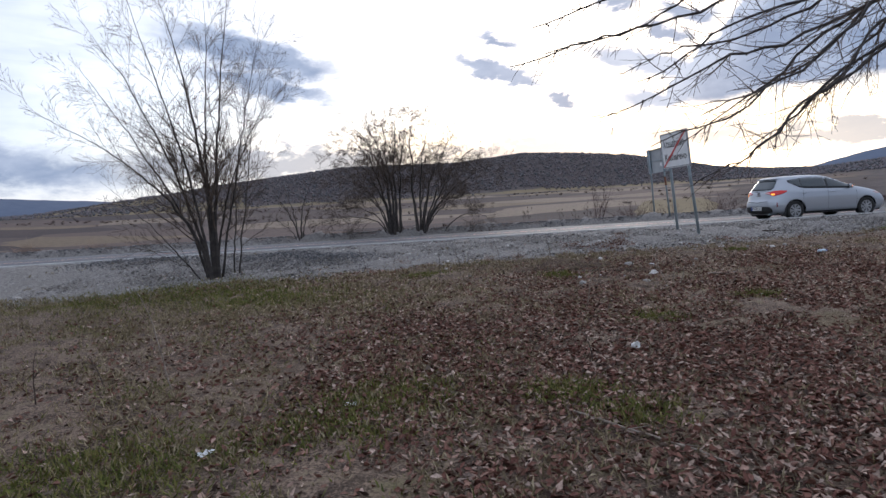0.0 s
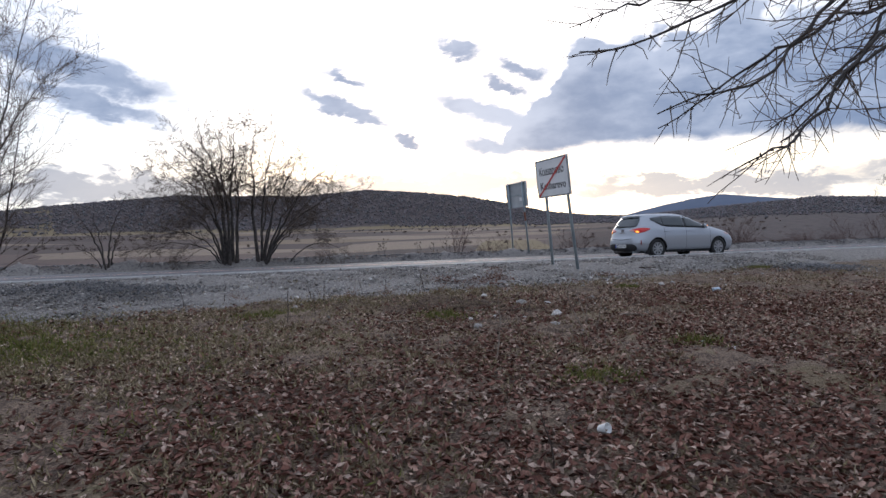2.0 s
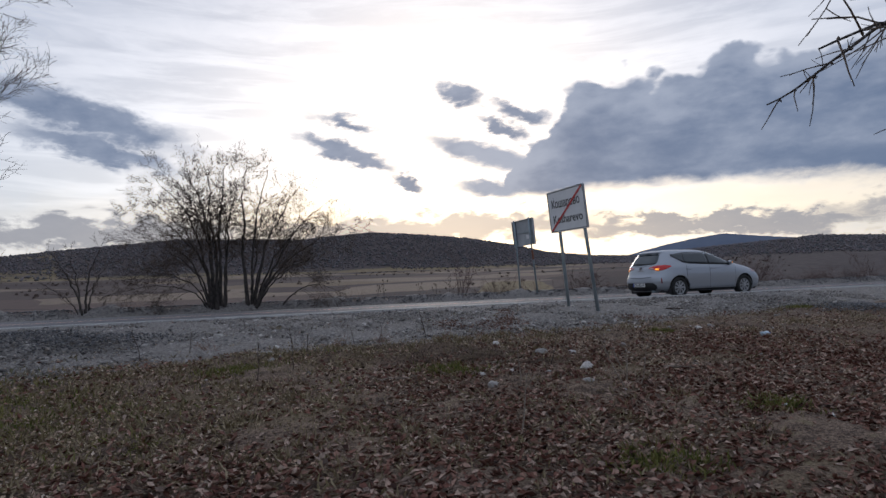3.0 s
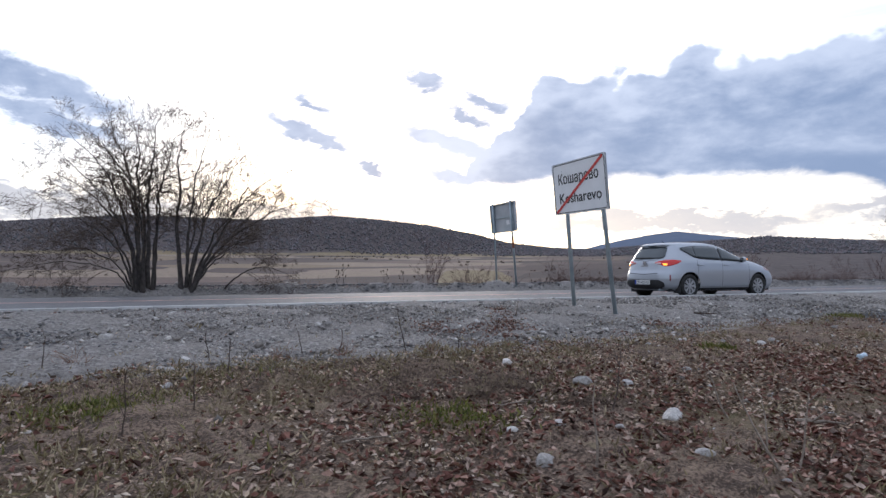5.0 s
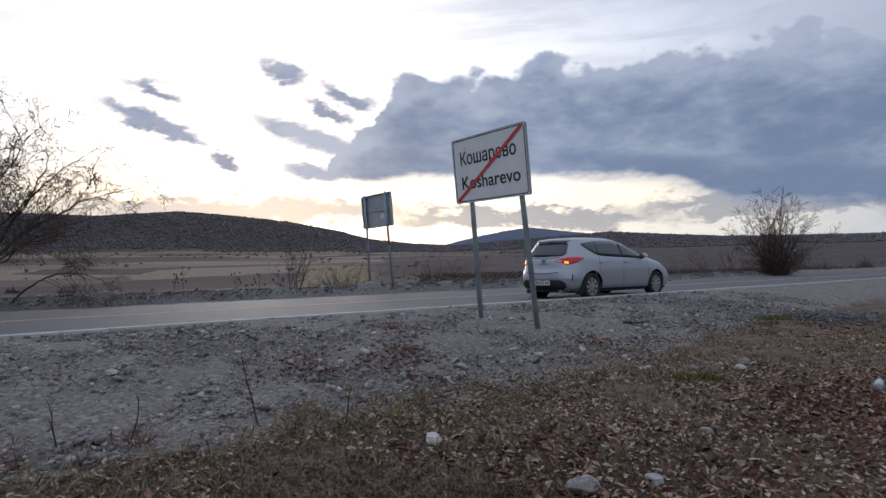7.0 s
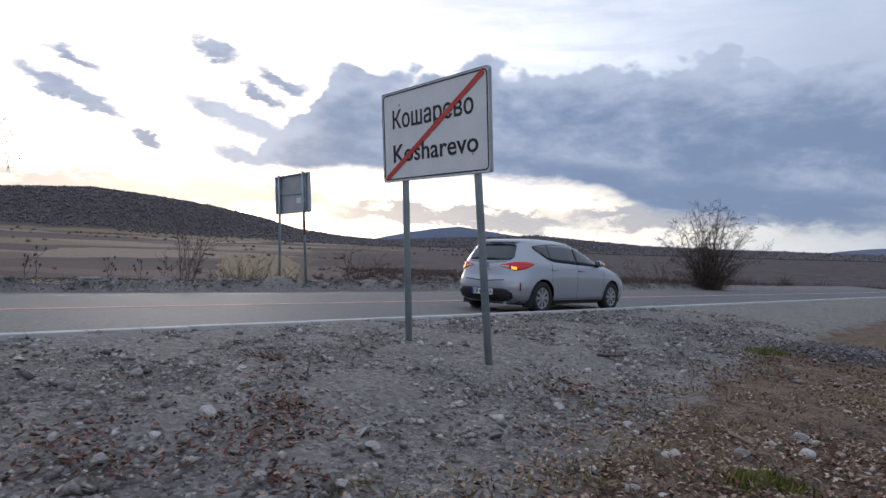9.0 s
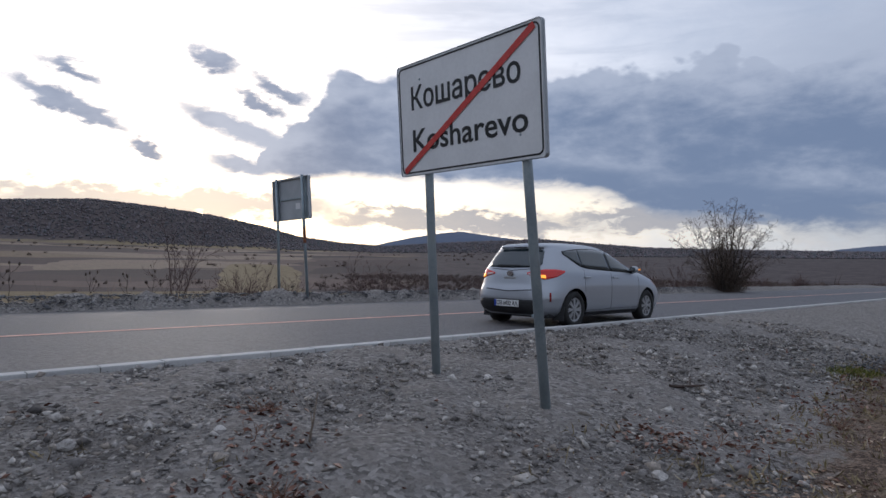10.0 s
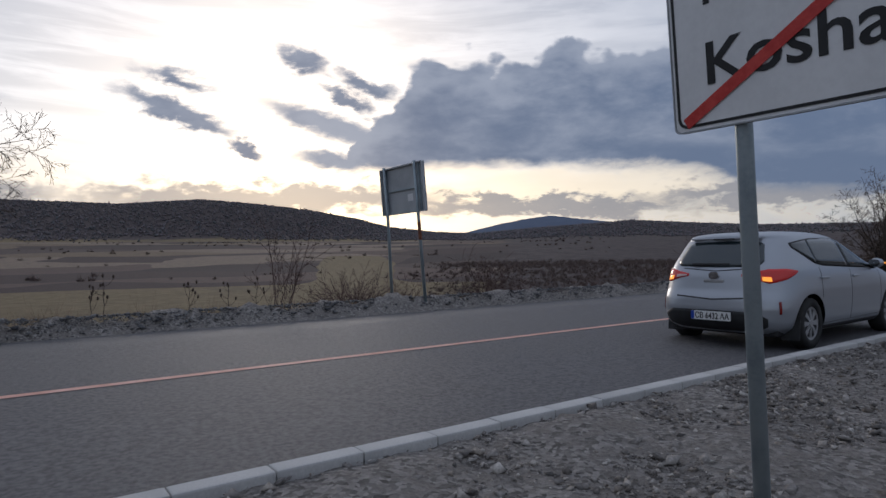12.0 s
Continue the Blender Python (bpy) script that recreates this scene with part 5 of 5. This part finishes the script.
def stone_mesh(seed):
    rnd = random.Random(seed)
    bm = bmesh.new()
    bmesh.ops.create_icosphere(bm, subdivisions=3, radius=0.5)
    cuts = [(Vector((rnd.gauss(0, 1), rnd.gauss(0, 1), rnd.gauss(0, 0.8))).normalized(), rnd.uniform(0.26, 0.42)) for _ in range(9)]
    for vert in bm.verts:
        for nrm, d in cuts:
            over = vert.co.dot(nrm) - d
            if over > 0:
                vert.co -= nrm * over
        vert.co += vert.co.normalized() * noise.noise(vert.co * 5 + Vector((seed, 0, 0))) * 0.05
        vert.co.z *= 0.62
    return mesh_of("stone", bm, M_STONE)


STONES = [stone_mesh(k) for k in range(6)]


def put_stone(x, y, size, k, tilt=0.0):
    ob = new("stone", STONES[k % 6])
    ob.matrix_world = pose(x, y, gz(x, y) + size * 0.13, tilt, tilt * 0.5, (k * 77) % 360) @ Matrix.Diagonal((size, size * (0.75 + 0.05 * (k % 5)), size, 1))
    big = "large pale" if size > 0.13 else "small pale grey"
    where = "gravel verge" if to_uv(x, y)[1] > -5.4 else "leafy meadow"
    tagged(ob, f"{big} angular limestone lying on the {where}", "stone", "loose stones")


for k, (x, y, s) in enumerate((
        (3.43, 10.4, 0.20), (3.52, 10.05, 0.10), (3.11, 9.61, 0.15), (2.07, 9.69, 0.16), (3.27, 11.58, 0.19), (3.7, 11.5, 0.14), (2.5, 10.41, 0.10), (2.1, 10.32, 0.09),
        (2.89, 10.24, 0.09), (-1.49, 14.29, 0.18), (-0.41, 11.94, 0.12), (1.99, 10.67, 0.08), (2.75, 14.75, 0.13), (3.38, 15.25, 0.17), (3.42, 14.32, 0.09), (2.56, 15.1, 0.10),
        (4.15, 14.52, 0.10), (3.77, 14.11, 0.08), (3.1, 16.3, 0.10), (5.84, 13.74, 0.09), (7.21, 13.58, 0.12), (6.84, 13.36, 0.13), (3.04, 15.02, 0.09), (2.9, 12.6, 0.14), (3.3, 9.15, 0.09), (4.7, 12.0, 0.1))):
    put_stone(x, y, s, k, (k * 13) % 17 - 8)
rnd = random.Random(77)
for k in range(110):
    u, v = rnd.uniform(-8, 9), -5.4 + 4.8 * rnd.random() ** 1.4
    x, y = plan(u, v)
    if math.hypot(x - 6.05, y - 16.5) < 1.0 or rnd.random() < 0.6:
        put_stone(x, y, rnd.uniform(0.05, 0.11), k + 40, rnd.uniform(-12, 12))

# ---- stalks, sticks and litter ----


def stalk(x, y, h, lx, ly, mat, seed, label, r=0.006, twigs=3):
    rnd = random.Random(seed)
    w = Wood()
    pts, d = [Vector((0, 0, -0.03))], Vector((lx, ly, 1)).normalized()
    n = 9
    for _ in range(n):
        d = (d + Vector((rnd.gauss(0, 0.09), rnd.gauss(0, 0.09), 0))).normalized()
        pts.append(pts[-1] + d * (h / n))
    w.tube(pts, [r * (1 - 0.65 * i / n) for i in range(n + 1)], 6)
    for _ in range(twigs):
        i = rnd.randrange(3, n)
        e = (d + Vector((rnd.gauss(0, 0.7), rnd.gauss(0, 0.7), 0.2))).normalized()
        q = pts[i]
        l = h * rnd.uniform(0.12, 0.3)
        w.tube([q, q + e * l * 0.5, q + e * l + Vector((0, 0, l * 0.1))], [r * 0.5, r * 0.4, r * 0.2], 4)
    ob = new("dry_stalk", w.mesh("dry_stalk", mat))
    ob.matrix_world = pose(x, y, gz(x, y))
    return tagged(ob, label, "stalk", "dry stalks")


for k, (x, y, r, n) in enumerate(((12.6, 15.7, 0.7, 1600), (-4.8, 14.6, 0.8, 1100), (-3.2, 14.1, 0.7, 800), (-8.8, 14.9, 1.0, 1500), (-9.6, 16.6, 0.9, 1000))):
    px, py = rng.normal(x, r, n), rng.normal(y, r * 0.6, n)
    size = rng.uniform(0.02, 0.07, n)
    cover("gravel_heap", M_RUBBLE, lumps(rng, n), lump_faces, px, py, size, turns(rng, n, 0.3), size * 0.3 + 0.06 * np.exp(-((px - x) ** 2 + (py - y) ** 2) / r), "spread heap of dark grey road gravel on the verge", "gravel")

DARK, PALE = "dark dry weed stalk standing upright in the ground", "pale dead stick poking out of the leaves"
for k, (x, y, h, lx, ly, m) in enumerate((
        (1.94, 13.37, 0.55, -0.25, 0.0, 0), (0.75, 13.38, 0.34, 0.03, 0, 0), (0.03, 12.46, 0.36, 0.08, 0, 0), (1.14, 13.33, 0.32, 0.0, 0.1, 0), (3.06, 10.66, 0.65, 0.3, 0.2, 0),
        (-0.45, 10.62, 0.5, 0.05, 0, 0), (-0.07, 11.08, 0.42, 0, 0, 0), (2.31, 9.51, 0.55, 0.12, 0.1, 1), (3.83, 10.26, 0.45, -0.3, 0.1, 1), (3.38, 9.26, 0.62, -0.5, 0.1, 1), (3.55, 9.35, 0.5, 0.7, 0.2, 1),
        (-2.69, 4.88, 1.05, -0.35, 0.1, 1), (-3.74, 4.41, 0.6, 0.1, 0, 0), (-3.56, 5.14, 0.4, 0, 0, 0), (1.87, 8.08, 0.5, 0.1, 0.1, 1), (3.53, 9.56, 0.42, 0.1, 0.1, 1), (-1.32, 4.73, 0.25, 0, 0, 0),
        (1.47, 5.35, 0.38, 0.15, 0, 0), (-0.2, 13.0, 0.35, 0.1, 0, 0), (2.5, 13.2, 0.3, 0.1, 0, 0), (-2.2, 12.4, 0.5, 0.1, 0, 0), (-1.6, 12.7, 0.4, -0.1, 0, 0), (7.6, 12.2, 0.4, 0.5, 0.2, 1), (4.26, 15.9, 0.35, 0.05, -0.1, 1))):
    stalk(x, y, h, lx, ly, (M_STALK, M_STICK)[m], 300 + k, (DARK, PALE)[m], 0.007 if m == 0 else 0.009, 4 if m == 0 else 1)


def fallen_stick(x0, y0, x1, y1, r, seed, mat=None):
    rnd = random.Random(seed)
    w = Wood()
    n = 8
    pts = []
    for i in range(n + 1):
        x, y = x0 + (x1 - x0) * i / n, y0 + (y1 - y0) * i / n
        pts.append(Vector((x + rnd.gauss(0, 0.012), y + rnd.gauss(0, 0.012), gz(x, y) + 0.028 + rnd.uniform(-0.006, 0.012))))
    w.tube(pts, [r * (1 - 0.5 * i / n) for i in range(n + 1)], 6)
    for i in (3, 5):
        d = Vector((rnd.gauss(0, 1), rnd.gauss(0, 1), 0.25)).normalized() * 0.16
        w.tube([pts[i], pts[i] + d], [r * 0.5, r * 0.25], 5)
    ob = new("fallen_stick", w.mesh("fallen_stick", mat or M_STICK))
    tagged(ob, "dead brown stick lying among leaves and gravel", "stick", "fallen sticks")


for k, q in enumerate(((1.05, 3.85, 1.95, 2.75, 0.011), (4.3, 10.15, 4.6, 10.0, 0.018), (7.85, 16.15, 8.25, 16.06, 0.018), (7.3, 14.9, 7.9, 14.2, 0.010), (2.2, 10.9, 2.7, 11.1, 0.007), (0.9, 10.2, 1.35, 10.35, 0.008), (5.9, 14.0, 6.2, 14.3, 0.008), (8.3, 14.2, 8.9, 14.5, 0.009), (2.0, 11.9, 2.5, 11.8, 0.006), (6.6, 13.6, 6.75, 13.95, 0.010))):
    fallen_stick(*q, 500 + k, M_STALK if k == 2 else None)


def cup():
    prof = [(0.0, 0.0), (0.024, 0.0), (0.030, 0.012), (0.036, 0.075), (0.038, 0.078), (0.034, 0.076), (0.027, 0.014), (0.0, 0.006)]
    bm = bmesh.new()
    N = 24
    rings = [[bm.verts.new((r * math.cos(t), r * math.sin(t), z)) for t in (2 * math.pi * k / N for k in range(N))] for r, z in prof[1:-1]]
    for a, b in zip(rings, rings[1:]):
        for k in range(N):
            bm.faces.new((a[k], a[(k + 1) % N], b[(k + 1) % N], b[k]))
    bm.faces.new(rings[0][::-1])
    bm.faces.new(rings[-1])
    ob = part("paper_cup", bm, M_PAPER, soft=True, m=pose(1.97, 5.78, gz(1.97, 5.78) + 0.035, 70, 0, 30))
    tagged(ob, "small white paper cup dropped on the leaves", "cup")


cup()


def bottle(x, y):
    b = tagged(thing("plastic_bottle", pose(x, y, gz(x, y) + 0.04, 0, 0, 25)), "crushed pale blue plastic bottle lying on the meadow", "bottle")
    bm = tube(bmesh.new(), [Vector((q, 0, 0.008 * math.sin(q * 50))) for q in (-0.13, -0.125, -0.06, 0.0, 0.05, 0.08, 0.105)], [0.026, 0.035, 0.031, 0.036, 0.034, 0.022, 0.013], 16)
    part("bottle_body", bm, M_PLASTIC, b, soft=True)
    part("cap", tube(bmesh.new(), [Vector((0.102, 0, 0)), Vector((0.122, 0, 0))], [0.015, 0.015], 14), M_BLUE, b, "blue screw cap")


bottle(7.37, 12.3)


def scrap(x, y, s, seed):
    rnd = random.Random(seed)
    bm = bmesh.new()
    bmesh.ops.create_grid(bm, x_segments=5, y_segments=4, size=0.5)
    for v in bm.verts:
        v.co.z = rnd.uniform(-0.12, 0.16)
        v.co.x += rnd.uniform(-0.06, 0.06)
        v.co.y = v.co.y * 0.6 + rnd.uniform(-0.05, 0.05)
    r = bmesh.ops.extrude_face_region(bm, geom=bm.faces[:])
    bmesh.ops.translate(bm, verts=[g for g in r["geom"] if isinstance(g, bmesh.types.BMVert)], vec=(0, 0, 0.03))
    ob = part("paper_scrap", bm, M_PAPER, m=pose(x, y, gz(x, y) + 0.02, 0, 0, rnd.uniform(0, 360)) @ Matrix.Scale(s, 4))
    tagged(ob, "crumpled scrap of white paper on the grass", "litter", "paper scraps")


for k, q in enumerate(((-1.59, 3.23, 0.11), (-0.76, 4.18, 0.10), (4.36, 8.26, 0.13), (4.55, 7.9, 0.08), (2.9, 8.9, 0.06))):
    scrap(*q, 700 + k)

M_WEED = varied("dry_weed", (0.13, 0.062, 0.04), (0.26, 0.15, 0.10), 15.0, 80.0, 0.9)


def dry_weeds(places):
    """Little clumps of dead weed, as one scatter."""
    rnd = random.Random(800)
    w = Wood()
    for x, y, h in places:
        for _ in range(22):
            a, l = rnd.uniform(0, 6.28), rnd.uniform(0.3, 1.6)
            d = Vector((math.cos(a) * l, math.sin(a) * l, 1)).normalized()
            q = [Vector((x + rnd.gauss(0, 0.05), y + rnd.gauss(0, 0.05), gz(x, y) - 0.01))]
            step = h * rnd.uniform(0.12, 0.27)
            for _ in range(4):
                d = (d + Vector((rnd.gauss(0, 0.35), rnd.gauss(0, 0.35), -0.1))).normalized()
                q.append(q[-1] + d * step)
            w.tube(q, [0.003, 0.0028, 0.0024, 0.002, 0.0012], 4)
    tagged(new("dry_weeds", w.mesh("dry_weeds", M_WEED)), "dried reddish-brown weed clumps rooted in the gravel", "weeds", kind="stuff")


dry_weeds(((4.2, 16.55, 0.22), (3.9, 15.3, 0.16), (4.0, 16.1, 0.15), (6.9, 15.0, 0.16), (8.2, 14.9, 0.2), (2.2, 13.3, 0.25), (1.2, 13.2, 0.25), (0.5, 13.1, 0.22), (-1.4, 12.9, 0.3), (2.9, 13.6, 0.2)))

# ---- shrubs past the road ----


def shrub_wood(seed, h, stems=9, depth=2, spread=0.7):
    rnd = random.Random(seed)
    w = Wood()
    spec = dict(SPEC, count=4.6 / max(h, 0.8) * 1.4, shrink=0.46, bare=0.1, limb=1.0, step=0.30, wobble=0.11, rise=0.01, spread=(18, 50), twig=0.0045)
    for k in range(stems):
        a = rnd.uniform(0, 6.28)
        l = rnd.uniform(0.1, spread)
        grow(Wood(), w, rnd, Vector((rnd.gauss(0, 0.12), rnd.gauss(0, 0.12), -0.1)), Vector((math.cos(a) * l, math.sin(a) * l, 1)), h * rnd.uniform(0.65, 1.0), 0.007 + 0.002 * h, depth, spec)
    return w


def shrub(x, y, h, seed, label, stems=12, spread=0.8, depth=2):
    w = shrub_wood(seed, h, stems, depth, spread)
    ob = new("shrub", w.mesh("shrub", M_SHRUB))
    ob.matrix_world = pose(x, y, gz(x, y))
    return tagged(ob, label, "shrub", "shrubs past the road")


shrub(5.9, 29.1, 2.6, 900, "slender leafless sapling behind the rubble bank", 6, 0.35, 3)
for k, (x, y, h) in enumerate(((32.6, 35.4, 3.4), (33.6, 34.4, 2.6), (37.2, 33.0, 2.4))):
    shrub(x, y, h, 903 + k, "thin leafless sapling beside the round-topped tree", 5, 0.35, 3)


def tufts(rng, n, blades, wide):
    """Bursts of thin upright twigs on a low dome, one burst for each of n places."""
    a, c = rng.uniform(0, 2 * np.pi, (n, blades)), rng.uniform(0.25, 1.0, (n, blades))
    s = np.sqrt(1 - c * c)
    d = np.stack([s * np.cos(a), s * np.sin(a), c], -1)
    foot = rng.normal(0, 0.16, (n, blades, 3)) * (1, 1, 0)
    l = rng.uniform(0.45, 1.0, (n, blades, 1)) * (0.75 + 0.25 * np.sin(a * 2 + 1)[..., None])
    w = np.stack([-np.sin(a), np.cos(a), np.zeros_like(a)], -1) * wide
    return np.stack([foot - w, foot + w, foot + d * l], 2).reshape(n, blades * 3, 3)


def tuft_faces(blades):
    return [(3 * k, 3 * k + 1, 3 * k + 2) for k in range(blades)]


M_DRY = island_colours("dry_bush_twigs", [(0.14, 0.088, 0.068), (0.24, 0.155, 0.11), (0.34, 0.24, 0.165), (0.19, 0.12, 0.09), (0.28, 0.19, 0.14)])
M_SCRUB = island_colours("scrub_twigs", [(0.08, 0.06, 0.056), (0.135, 0.098, 0.088), (0.20, 0.145, 0.12), (0.11, 0.082, 0.078), (0.16, 0.13, 0.10)])
# far crowns: colours lifted towards blue-grey for distance haze and their shaded near side
M_FOREST_HAZE = island_colours("far_trees_haze", [(0.10, 0.112, 0.118), (0.18, 0.155, 0.165), (0.21, 0.18, 0.18), (0.13, 0.135, 0.14), (0.195, 0.168, 0.172)], 1.0, 0.0)


def dry_bush(x, y, h, seed):
    """A low round bush: a burst of fine twigs, each forked near its tip."""
    rng = np.random.default_rng(seed)
    p = np.concatenate([tufts(rng, 1, 420, 0.006)[0], tufts(rng, 1, 420, 0.003)[0] * (1.25, 1.25, 0.9)])
    me = bpy.data.meshes.new("dry_bush")
    me.from_pydata((p * (h * 1.3, h * 1.3, h * 1.45)).tolist(), [], tuft_faces(840))
    me.materials.append(M_DRY)
    ob = new("dry_bush", me)
    ob.matrix_world = pose(x, y, gz(x, y) - 0.04)
    tagged(ob, "low rounded reddish-brown dry bush on the slope past the road", "shrub", "bushes past the road")


for k, (u, v, h) in enumerate(((0.1, 10.4, 0.95), (1.3, 10.5, 1.0), (1.6, 10.9, 0.8), (-1.6, 10.2, 1.0), (-2.3, 10.3, 0.95), (-3.1, 10.2, 1.05), (-3.9, 10.6, 0.95), (2.6, 10.9, 0.7), (3.3, 10.6, 0.9), (-5.2, 10.6, 0.9),
                               (-22.5, 9.4, 0.9), (-19.9, 9.6, 0.9), (-19.0, 9.9, 0.8), (-18.2, 9.7, 0.8), (-10.0, 9.6, 0.8), (-9.3, 9.6, 0.75), (36.0, 6.5 + 3.2, 1.3), (38.0, 10.0, 1.4))):
    dry_bush(*plan(u, v), h, 960 + k)


def teasel(x, y, h, seed):
    """A dry teasel: forked stem with dark spiny heads."""
    rnd = random.Random(seed)
    t = tagged(thing("teasel", pose(x, y, gz(x, y))), "dry dark teasel with egg-shaped seed heads past the bank", "plant", "teasels")
    w, tips = Wood(), []
    stem = [Vector((0.02 * math.sin(3 * k), 0.02 * math.cos(2 * k), h * k / 6)) for k in range(7)]
    w.tube(stem, [0.008 - 0.0006 * k for k in range(7)], 5)
    tips.append(stem[-1])
    for k in (3, 3, 4, 4, 5):
        a = rnd.uniform(0, 6.28)
        q = stem[k] + Vector((math.cos(a) * 0.16, math.sin(a) * 0.16, h * rnd.uniform(0.12, 0.3)))
        w.tube([stem[k], stem[k].lerp(q, 0.5) + Vector((0, 0, -0.03)), q], [0.005, 0.004, 0.0035], 4)
        tips.append(q)
    new("stem", w.mesh("stem", M_STALK)).parent = t
    for q in tips:
        bm = bmesh.new()
        bmesh.ops.create_icosphere(bm, subdivisions=1, radius=1.0, matrix=Matrix.LocRotScale(q + Vector((0, 0, 0.03)), None, (0.022, 0.022, 0.042)))
        part("seed_head", bm, M_STALK, t)


for k, (u, v, h) in enumerate(((-0.75, 9.7, 1.05), (-0.95, 9.8, 0.9), (0.75, 9.7, 0.85), (1.55, 9.8, 0.85), (2.1, 9.7, 0.8))):
    teasel(*plan(u, v), h, 990 + k)


def thicket():
    """The scrub on the falling slope, as one mass."""
    rnd = np.random.default_rng(5)
    kinds = [shrub_wood(950 + k, 2.4, 30, 2, 0.9) for k in range(4)]
    arr = [(np.array(w.v), w.f) for w in kinds]
    vs, fs, off = [], [], 0
    places = []
    for _ in range(38):
        u = 4.6 + 58 * rnd.random() ** 1.5
        v = rnd.uniform(9.9, 15)
        places.append((u, v))
    for u, v in places:
        x, y = plan(u, v)
        if math.hypot(x - 35.0, y - 32.6) < 3.5:
            continue
        p, f = arr[rnd.integers(4)]
        a, s = rnd.uniform(0, 6.28), rnd.uniform(0.7, 1.15) * (1.0 if v < 15 else 1.4)
        s *= float(np.interp(u, [4, 6, 9, 30, 60], [0.7, 1.05, 0.9, 0.8, 0.7]))
        q = p @ np.array([[math.cos(a), math.sin(a), 0], [-math.sin(a), math.cos(a), 0], [0, 0, 1]]) * s + (x, y, gz(x, y))
        vs.append(q)
        fs += [tuple(i + off for i in g) for g in f]
        off += len(p)
    me = bpy.data.meshes.new("thicket")
    me.from_pydata(np.vstack(vs).tolist(), [], fs)
    me.materials.append(M_SHRUB)
    tagged(new("thicket", me), "dense dark leafless scrub on the slope past the road", "scrub", kind="stuff")


thicket()


def far_places(rng, n, az0, az1, r0, r1):
    a, r = np.radians(rng.uniform(az0, az1, n)), np.sqrt(rng.uniform(r0 * r0, r1 * r1, n))
    return GX + r * np.sin(a), GY + r * np.cos(a)


# brown scrub over the slope and the valley floor past the signs
rng = np.random.default_rng(61)
x, y = far_places(rng, 9500, 22, 78, 26, 420)
u, v = to_uv(x, y)
az_here = np.degrees(np.arctan2(x - GX, y - GY))
keep = (v > 10.6) & (rng.random(len(x)) < np.clip((az_here - 20) / 14, 0.12, 1) * (0.25 + vnoise(x, y, 28, 40)))
x, y = x[keep], y[keep]
r = np.hypot(x - GX, y - GY)
cover("valley_scrub", M_SCRUB, tufts(rng, len(x), 34, 0.028), tuft_faces(34), x, y, rng.uniform(1.5, 3.2, len(x)) * np.interp(r, [26, 60, 420], [0.6, 0.9, 1.5]), turns(rng, len(x), 0.05), -0.05, "brown leafless scrub filling the valley past the road", "scrub")
x, y = far_places(rng, 5000, 14, 30, 30, 160)
keep = (to_uv(x, y)[1] > 11) & (rng.random(5000) < 0.35 * np.clip(vnoise(x, y, 9, 43) * 2 - 0.9, 0, 1))
x, y = x[keep], y[keep]
cover("valley_scrub", M_SCRUB, tufts(rng, len(x), 44, 0.016), tuft_faces(44), x, y, rng.uniform(0.6, 1.3, len(x)), turns(rng, len(x), 0.05), -0.05, "patches of low brown scrub in the dry grass", "scrub")

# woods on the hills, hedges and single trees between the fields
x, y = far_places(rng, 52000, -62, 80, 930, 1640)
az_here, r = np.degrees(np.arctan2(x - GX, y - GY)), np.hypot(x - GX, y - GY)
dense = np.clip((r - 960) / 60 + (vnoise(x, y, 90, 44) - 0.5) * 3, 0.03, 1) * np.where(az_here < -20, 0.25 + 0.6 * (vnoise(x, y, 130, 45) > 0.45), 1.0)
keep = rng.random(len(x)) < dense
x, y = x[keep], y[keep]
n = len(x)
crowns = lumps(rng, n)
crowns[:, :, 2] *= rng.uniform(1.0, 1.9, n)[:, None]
cover("far_woods", M_FOREST_HAZE, crowns, lump_faces, x, y, rng.uniform(2.6, 6.0, n), turns(rng, n, 0.05), 1.2, "dark mixed woods covering the far hills", "woods", soft=True)
x, y = far_places(rng, 2600, -55, 40, 210, 930)
keep = rng.random(2600) < np.clip(vnoise(x + 0.4 * y, y * 3, 130, 46) * 3.0 - 1.75, 0.02, 1)
x, y = x[keep], y[keep]
n = len(x)
cover("hedge_trees", M_SCRUB, tufts(rng, n, 60, 0.03), tuft_faces(60), x, y, rng.uniform(2.0, 5.0, n), turns(rng, n, 0.05), 0.0, "lines of low bare hedge trees between the valley fields", "hedge")
